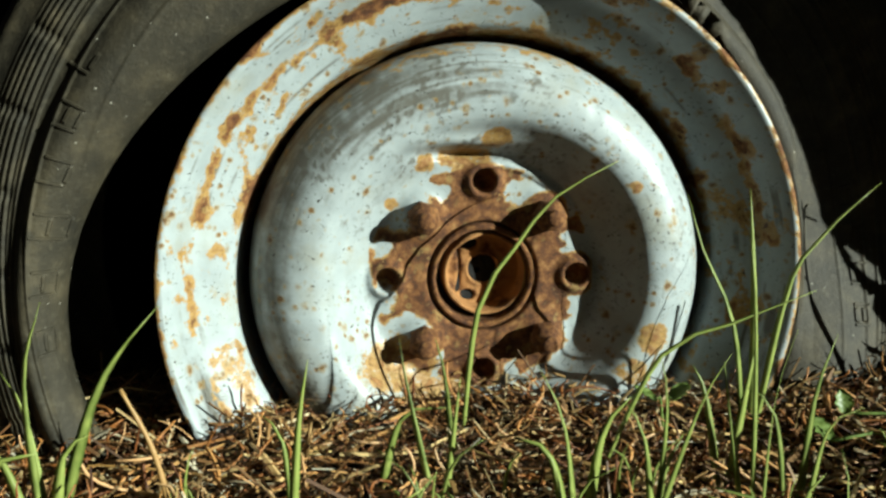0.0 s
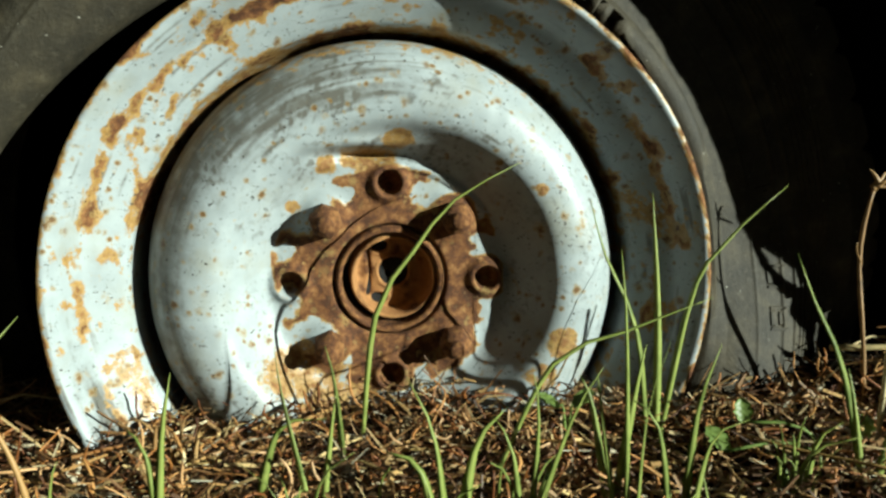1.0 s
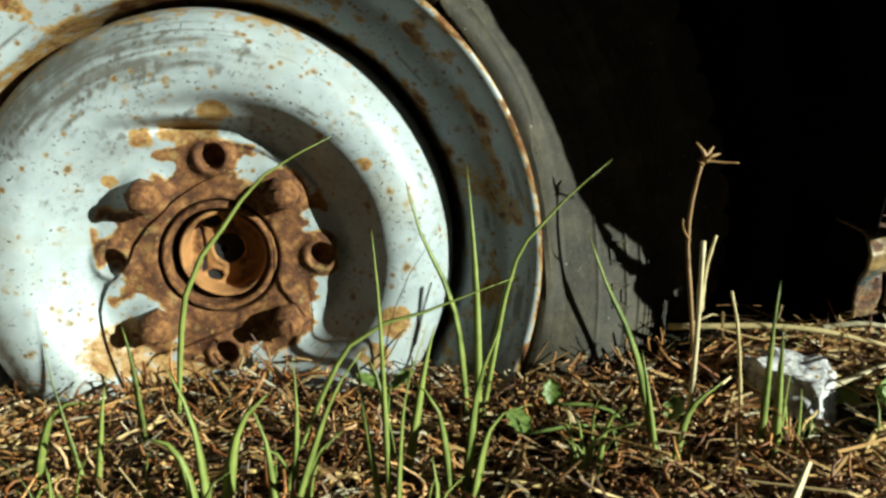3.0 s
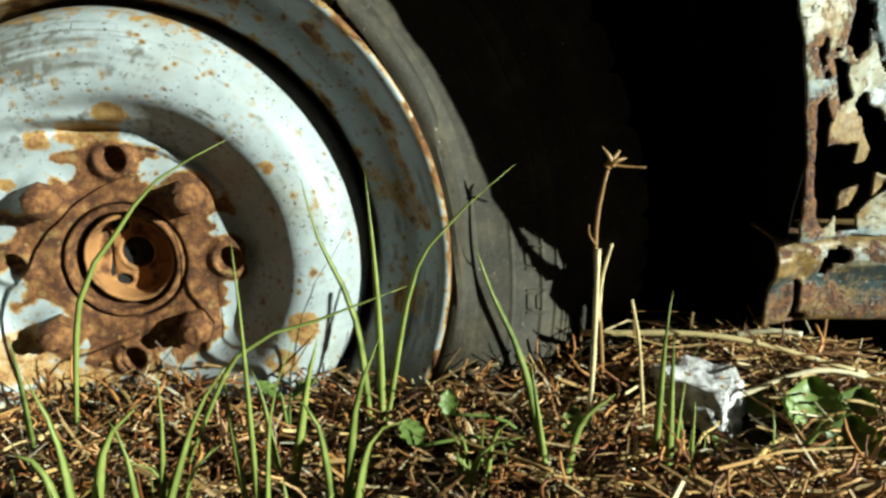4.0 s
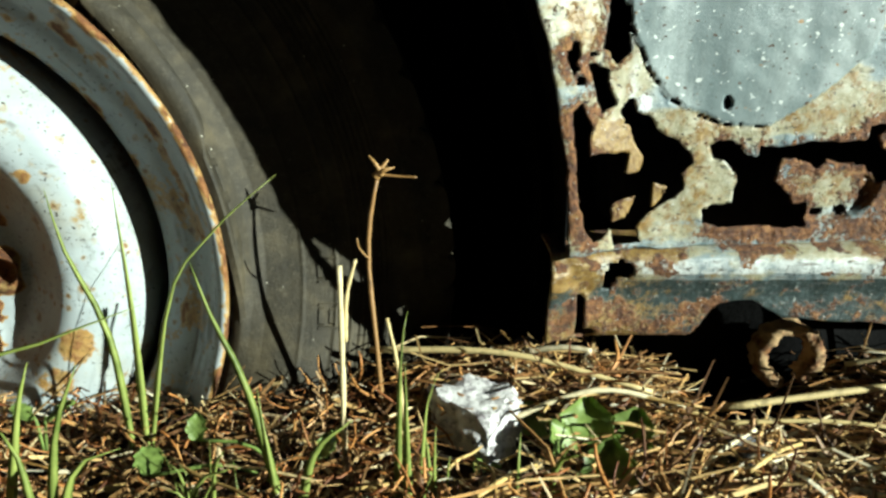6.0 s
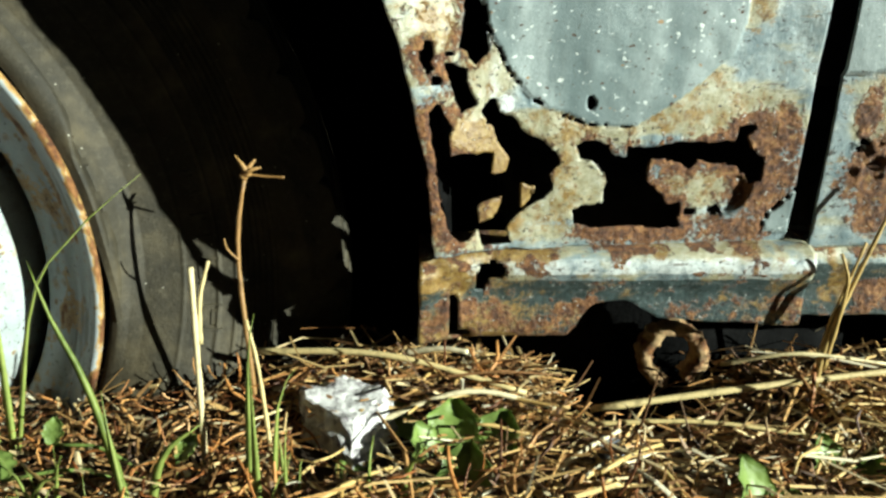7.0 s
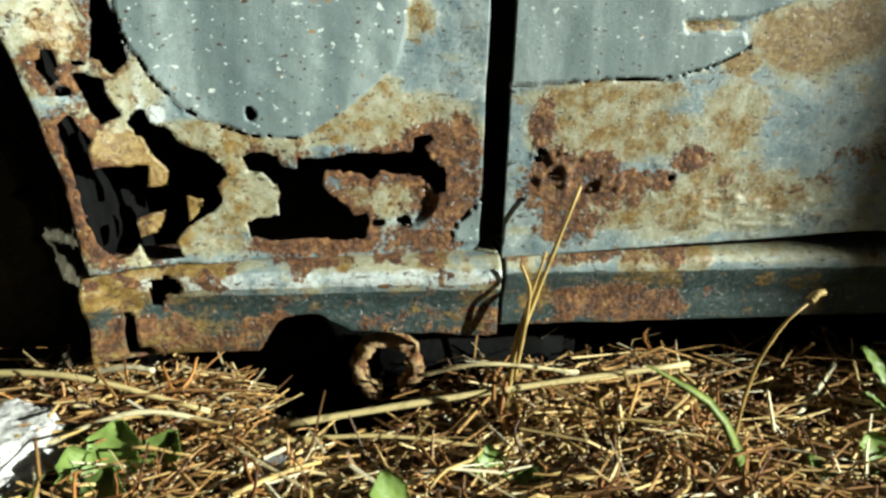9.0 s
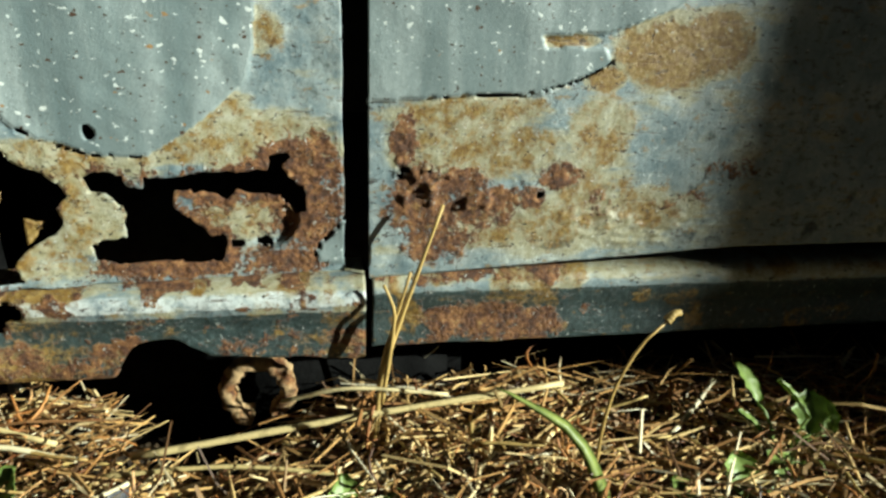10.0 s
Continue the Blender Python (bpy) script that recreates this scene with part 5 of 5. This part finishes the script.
def dry_clump(x, y, n, reach, seed, label):
    """A clump of dead curled grass leaves."""
    rs = random.Random(seed)
    z = float(ground_height(x, y))
    blades = []
    for k in range(n):
        w = rs.uniform(0, 2 * math.pi)
        h, out_ = rs.uniform(0.4, 1.0) * reach, rs.uniform(0.3, 0.9) * reach
        bx, by = x + rs.gauss(0, 0.006), y + rs.gauss(0, 0.005)
        blades.append(([(bx, by, z), (bx + math.cos(w) * out_ * 0.4, by + math.sin(w) * out_ * 0.3, z + h * 0.8), (bx + math.cos(w) * out_, by + math.sin(w) * out_ * 0.6, z + h * rs.uniform(0.5, 1.0))], rs.uniform(0.0012, 0.0030)))
    return tuft(blades, label, WISP, "dead grass clumps")


dry_clump(-0.086, 0.362, 16, 0.036, 3, "curled pale brown dead grass clump by the rim")
dry_clump(-0.112, 0.300, 8, 0.030, 4, "curled brown dead grass clump in the litter")
dry_clump(0.030, 0.290, 9, 0.026, 5, "curled brown dead grass clump in the litter")
dry_clump(0.112, 0.330, 8, 0.024, 6, "curled brown dead grass clump in the litter")
dry_clump(0.206, 0.384, 10, 0.026, 7, "curled brown dead grass clump against the tyre")
dry_clump(0.255, 0.300, 8, 0.028, 8, "curled brown dead grass clump in the litter")
dry_clump(0.470, 0.318, 9, 0.030, 9, "curled tan dead grass clump in the straw")
dry_clump(0.655, 0.345, 10, 0.030, 10, "curled tan dead grass clump in the straw")

DRY = mat_stalk("golden_stalk", (0.317, 0.198, 0.053), (0.396, 0.277, 0.092))
PALE = mat_stalk("bleached_stalk", (0.449, 0.35, 0.145), (0.581, 0.528, 0.363))


def stalk(name, strands, material, label, category="plant", group=""):
    """strands: (part name, points, radius at base, radius at tip)."""
    root = Vector(strands[0][1][0])
    base = thing(name, label, category, group, at=root)
    for nm, pts, r0, r1 in strands:
        line = smooth_line([Vector(p) - root for p in pts], 14)
        if name == "straw_stalk":
            r0, r1 = r0 * 0.74, r1 * 0.70
        v, f = tube(line, [r0 + (r1 - r0) * i / (len(line) - 1) + 0.00014 * math.sin(i * 2.1) * (r0 > 0.0008) for i in range(len(line))], 7)
        mesh_object(nm, v, f, material, base)
    return base


TWIG = mat_stalk("brown_twig", (0.198, 0.106, 0.033), (0.304, 0.178, 0.059))
stalk("dead_twig", [("stem", [(0.288, 0.392, -0.01), (0.284, 0.395, 0.041), (0.2805, 0.400, 0.080), (0.2815, 0.402, 0.105), (0.286, 0.403, 0.127)], 0.0014, 0.0011), ("branch", [(0.2862, 0.403, 0.1255), (0.295, 0.403, 0.1245), (0.304, 0.402, 0.1242)], 0.0007, 0.0005),
                    ("seed_head", [(0.2845, 0.403, 0.124), (0.287, 0.402, 0.128), (0.2905, 0.403, 0.1325)], 0.0022, 0.0006), ("seed_head", [(0.2875, 0.402, 0.125), (0.2850, 0.401, 0.130), (0.2815, 0.402, 0.1345)], 0.0017, 0.0004),
                    ("seed_head", [(0.286, 0.402, 0.126), (0.2892, 0.400, 0.128), (0.2935, 0.401, 0.1290)], 0.0017, 0.0004), ("branch", [(0.2812, 0.400, 0.084), (0.2765, 0.397, 0.0905), (0.2755, 0.396, 0.096)], 0.0006, 0.0004)],
      TWIG, "dead brown twig with a dried seed head")
stalk("dry_stalk", [("stem", [(0.2715, 0.353, -0.01), (0.272, 0.353, 0.05), (0.2718, 0.354, 0.094)], 0.0015, 0.0012), ("stem", [(0.2735, 0.354, 0.06), (0.2745, 0.355, 0.08), (0.2785, 0.357, 0.096)], 0.0010, 0.0007)], PALE, "bleached broken straw stalk standing upright", group="dry stalks")
stalk("dry_stalk", [("stem", [(0.300, 0.36, 0.0), (0.2955, 0.362, 0.045), (0.291, 0.364, 0.067)], 0.0012, 0.0007)], PALE, "bleached broken straw stalk standing upright", group="dry stalks")
stalk("dry_stalk", [("stem", [(0.564, 0.386, 0.005), (0.568, 0.388, 0.042), (0.579, 0.389, 0.077), (0.597, 0.390, 0.127)], 0.0016, 0.0008), ("stem", [(0.566, 0.388, 0.02), (0.568, 0.389, 0.048), (0.582, 0.390, 0.095)], 0.0012, 0.0007),
                    ("stem", [(0.568, 0.387, 0.03), (0.5735, 0.387, 0.067), (0.5735, 0.387, 0.079), (0.569, 0.387, 0.090)], 0.0012, 0.0008)], DRY, "golden dry grass stalks leaning on the sill", group="dry stalks")
stalk("dry_stalk", [("stem", [(0.655, 0.336, -0.01), (0.660, 0.335, 0.042), (0.667, 0.335, 0.064), (0.676, 0.335, 0.078), (0.686, 0.335, 0.087)], 0.0009, 0.0007), ("seed_head", [(0.6845, 0.335, 0.086), (0.6875, 0.335, 0.089), (0.6905, 0.335, 0.0895)], 0.0022, 0.0014)], DRY,
      "thin dry stalk with a round seed head", group="dry stalks")
stalk("dry_stalk", [("stem", [(-0.117, 0.294, -0.01), (-0.124, 0.294, 0.022), (-0.136, 0.295, 0.048)], 0.0016, 0.0008)], TWIG, "short brown dry stem beside the tyre", group="dry stalks")
for pts, r0, r1 in (([(0.279, 0.418, 0.030), (0.35, 0.402, 0.034), (0.420, 0.386, 0.020)], 0.0026, 0.0018), ([(0.452, 0.384, 0.012), (0.55, 0.386, 0.024), (0.660, 0.390, 0.034)], 0.0026, 0.0021), ([(0.425, 0.334, 0.007), (0.44, 0.344, 0.013), (0.458, 0.355, 0.016)], 0.0017, 0.0014),
                    ([(0.706, 0.369, 0.008), (0.728, 0.385, 0.016), (0.749, 0.401, 0.026)], 0.0021, 0.0019), ([(0.726, 0.331, 0.008), (0.757, 0.326, 0.009), (0.79, 0.321, 0.008)], 0.0020, 0.0017), ([(0.345, 0.372, 0.012), (0.39, 0.376, 0.026), (0.432, 0.374, 0.018)], 0.0022, 0.0016),
                    ([(0.44, 0.372, 0.01), (0.50, 0.366, 0.014), (0.556, 0.356, 0.010)], 0.0018, 0.0012), ([(0.36, 0.41, 0.032), (0.378, 0.405, 0.036), (0.392, 0.40, 0.036)], 0.0022, 0.0019), ([(0.52, 0.396, 0.030), (0.553, 0.385, 0.040), (0.60, 0.385, 0.034)], 0.0016, 0.0012)):
    stalk("straw_stalk", [("stem", pts, r0, r1)], PALE, "thick pale straw stalk lying on the litter", "straw", "lying stalks")


SPLIT = mat_stalk("split_straw", (0.224, 0.119, 0.03), (0.528, 0.396, 0.145))
variants = []
for k in range(10):
    rs = random.Random(40 + k)
    ln = rs.uniform(0.022, 0.065)
    rad = rs.uniform(0.0005, 0.0012)
    line = smooth_line([(-ln / 2, 0, 0), (-ln / 6, rs.gauss(0, ln * 0.03), rs.gauss(0, ln * 0.02)), (ln / 5, rs.gauss(0, ln * 0.03), 0), (ln / 2, 0, rs.gauss(0, ln * 0.03))], 7)
    node = rs.randint(2, 4)
    v, f = tube(line, [rad * (1.35 if i == node else 1.0 - 0.04 * i) for i in range(len(line))], 6)
    me = bpy.data.meshes.new("straw_piece")
    me.from_pydata([tuple(p) for p in v], [], f)
    me.materials.append(SPLIT)
    me.polygons.foreach_set("use_smooth", [True] * len(me.polygons))
    variants.append(me)
rs = random.Random(91)
for k in range(260):
    ob = new("straw_piece", variants[k % 10])
    x, y = (rs.uniform(0.30, 0.80), rs.uniform(0.30, 0.405)) if k < 200 else (rs.uniform(-0.2, 0.3), rs.uniform(0.25, 0.37))
    turn_ = rs.gauss(12, 28) if rs.random() < 0.7 else rs.uniform(0, 180)
    ob.matrix_basis = pose(x, y, float(ground_height(x, y)) + abs(rs.gauss(0.007, 0.005)), 0, rs.gauss(0, 7), turn_)
    tagged(ob, "loose pale dry straw stalk on the litter", "straw", "loose straw pieces")


# ------------------------------------------------------------------ broad-leaved weeds
def leaf_mesh(length, width, lobes, seed, curl=0.25):
    """A lobed leaf along +x from its stem end, with a raised rib, thin but closed."""
    rs = random.Random(seed)
    n, m = 22, 9
    top = []
    for i in range(n):
        t = i / (n - 1)
        half = width / 2 * (math.sin(math.pi * min(1, t * 0.92 + 0.06)) ** 0.65) * (1 + 0.12 * math.sin(t * lobes * 2 * math.pi + rs.random() * 0.2) + 0.03 * math.sin(t * 46))
        for j in range(m):
            s_ = 2 * j / (m - 1) - 1
            z = curl * length * (0.6 * t - t * t) + 0.16 * width * abs(s_) ** 1.5 - 0.03 * width * math.cos(s_ * 9) * math.sin(t * 26)
            top.append(Vector((t * length, s_ * half, z)))
    verts = top + [v - Vector((0, 0, 0.0004)) for v in top]
    faces = []
    k = n * m
    for i in range(n - 1):
        for j in range(m - 1):
            q = (i * m + j, (i + 1) * m + j, (i + 1) * m + j + 1, i * m + j + 1)
            faces += [q, tuple(v + k for v in q[::-1])]
    ring = [j for j in range(m)] + [i * m + m - 1 for i in range(1, n)] + [(n - 1) * m + j for j in range(m - 2, -1, -1)] + [i * m for i in range(n - 2, 0, -1)]
    for a, b in zip(ring, ring[1:] + ring[:1]):
        faces.append((b, a, a + k, b + k))
    return verts, faces


def weed(at, leaves, label, group="broad-leaved weeds"):
    """leaves: (place of the leaf's stem end, length, width, yaw, pitch, roll)."""
    base = thing("weed", label, "weed", group, at=at)
    root = Vector(at)
    for k, (p, ln, w, yaw, pitch, roll) in enumerate(leaves):
        v, f = leaf_mesh(ln, w, 3, k + int(at[0] * 1000))
        ob = mesh_object("leaf", v, f, LEAF, base)
        ob.matrix_basis = Matrix.Translation(Vector(p) - root) @ Euler((radians(roll), radians(-pitch), radians(yaw)), "XYZ").to_matrix().to_4x4()
        way = smooth_line([(0, 0, -0.02), (Vector(p) - root) * 0.5 + Vector((0, 0, 0.003)), Vector(p) - root], 8)
        sv, sf = tube(way, [0.0008] * len(way), 6)
        mesh_object("leaf_stem", sv, sf, LEAF, base)
    return base


weed((0.378, 0.344, 0.0), [((0.354, 0.370, -0.007), 0.028, 0.021, 70, 62, 25), ((0.382, 0.358, -0.003), 0.031, 0.027, 80, 68, 0), ((0.399, 0.356, -0.003), 0.028, 0.022, 50, 60, 10), ((0.386, 0.330, -0.007), 0.029, 0.024, 75, 70, -10), ((0.416, 0.338, -0.011), 0.022, 0.019, 60, 60, -15),
                           ((0.366, 0.322, -0.011), 0.023, 0.021, 110, 50, 0), ((0.371, 0.350, -0.001), 0.023, 0.019, 120, 65, 20), ((0.341, 0.345, -0.009), 0.018, 0.016, 140, 40, 0), ((0.404, 0.332, -0.011), 0.018, 0.016, 20, 45, 0)], "leafy dark and bright green weed beside the rock")
weed((0.556, 0.332, 0.0), [((0.549, 0.338, -0.007), 0.026, 0.018, 95, 68, 10), ((0.562, 0.326, -0.007), 0.022, 0.018, 70, 66, -15), ((0.566, 0.338, -0.004), 0.017, 0.011, 40, 60, 0), ((0.541, 0.330, -0.008), 0.015, 0.011, 140, 50, 0)], "small broad-leaved green weed in straw")
weed((0.506, 0.310, 0.002), [((0.504, 0.309, -0.001), 0.027, 0.018, 105, 60, 10), ((0.514, 0.308, -0.006), 0.019, 0.014, 50, 55, 0), ((0.496, 0.306, -0.006), 0.017, 0.013, 160, 40, 0)], "small broad-leaved green weed in straw")
weed((0.768, 0.362, 0.0), [((0.757, 0.372, 0.026), 0.022, 0.011, 120, 55, 0), ((0.771, 0.352, 0.026), 0.022, 0.012, 130, 50, 20), ((0.776, 0.355, 0.016), 0.026, 0.016, 60, 35, 0), ((0.756, 0.366, 0.014), 0.016, 0.010, 160, 40, 0), ((0.768, 0.350, 0.004), 0.024, 0.015, 200, 20, 0), ((0.79, 0.36, 0.012), 0.02, 0.013, 80, 50, 0)], "broad-leaved green weed by the shaded sill")
weed((0.73, 0.332, 0.002), [((0.728, 0.330, 0.002), 0.020, 0.017, 90, 55, 0), ((0.744, 0.328, 0.0), 0.016, 0.012, 40, 40, 10), ((0.70, 0.322, 0.0), 0.018, 0.014, 120, 45, 0)], "small broad-leaved green weed in straw")
weed((0.26, 0.345, 0.004), [((0.205, 0.356, 0.012), 0.012, 0.009, 90, 70, 0), ((0.262, 0.350, 0.006), 0.013, 0.010, 60, 45, 0), ((0.190, 0.340, 0.004), 0.014, 0.012, 120, 40, 0)], "tiny round-leaved green seedlings in litter")
weed((0.122, 0.383, 0.006), [((0.116, 0.383, 0.008), 0.013, 0.009, 150, 30, 0), ((0.126, 0.383, 0.008), 0.014, 0.010, 30, 35, 0)], "tiny round-leaved green seedlings in litter")


# ------------------------------------------------------------------ stones
def stone(name, at, size, material, label, seed, sharp=0.35):
    bm = bmesh.new()
    bmesh.ops.create_icosphere(bm, subdivisions=4, radius=1.0)
    rs = random.Random(seed)
    cuts = [(Vector((rs.gauss(0, 1), rs.gauss(0, 1), rs.gauss(0, 1))).normalized(), rs.uniform(0.72, 0.9)) for _ in range(9)]
    cuts += [(Vector(n_).normalized(), d_) for n_, d_ in (((0.8, -0.6, 0.15), 0.52), ((-0.75, -0.65, 0.05), 0.6), ((0.05, -0.15, 1.0), 0.62), ((0.9, 0.4, 0.1), 0.7), ((0.5, -0.35, 0.8), 0.66))]
    for v in bm.verts:
        p = v.co.copy()
        for nrm, dist in cuts:
            over = p.dot(nrm) - dist
            if over > 0:
                p -= nrm * over
        p *= 1 + sharp * 0.22 * noise.fractal(p * 2.6 + Vector((seed, 0, 0)), 0.7, 2.0, 4)
        v.co = Vector((p.x * size[0], p.y * size[1], p.z * size[2]))
    ob = part(name, bm, material, None, smooth=False)
    ob.location = at
    return tagged(ob, label, "stone")


stone("rock", (0.337, 0.378, 0.006), (0.033, 0.026, 0.028), CHALK, "rough whitish limestone chunk lying on straw", 5, 0.85)
stone("grey_stone", (0.452, 0.350, 0.004), (0.014, 0.011, 0.011), SLATE, "small dark grey stone half buried in straw", 9)
stone("pebble", (0.370, 0.480, 0.008), (0.0075, 0.006, 0.0055), CHALK, "small white pebble on the straw heap", 3)
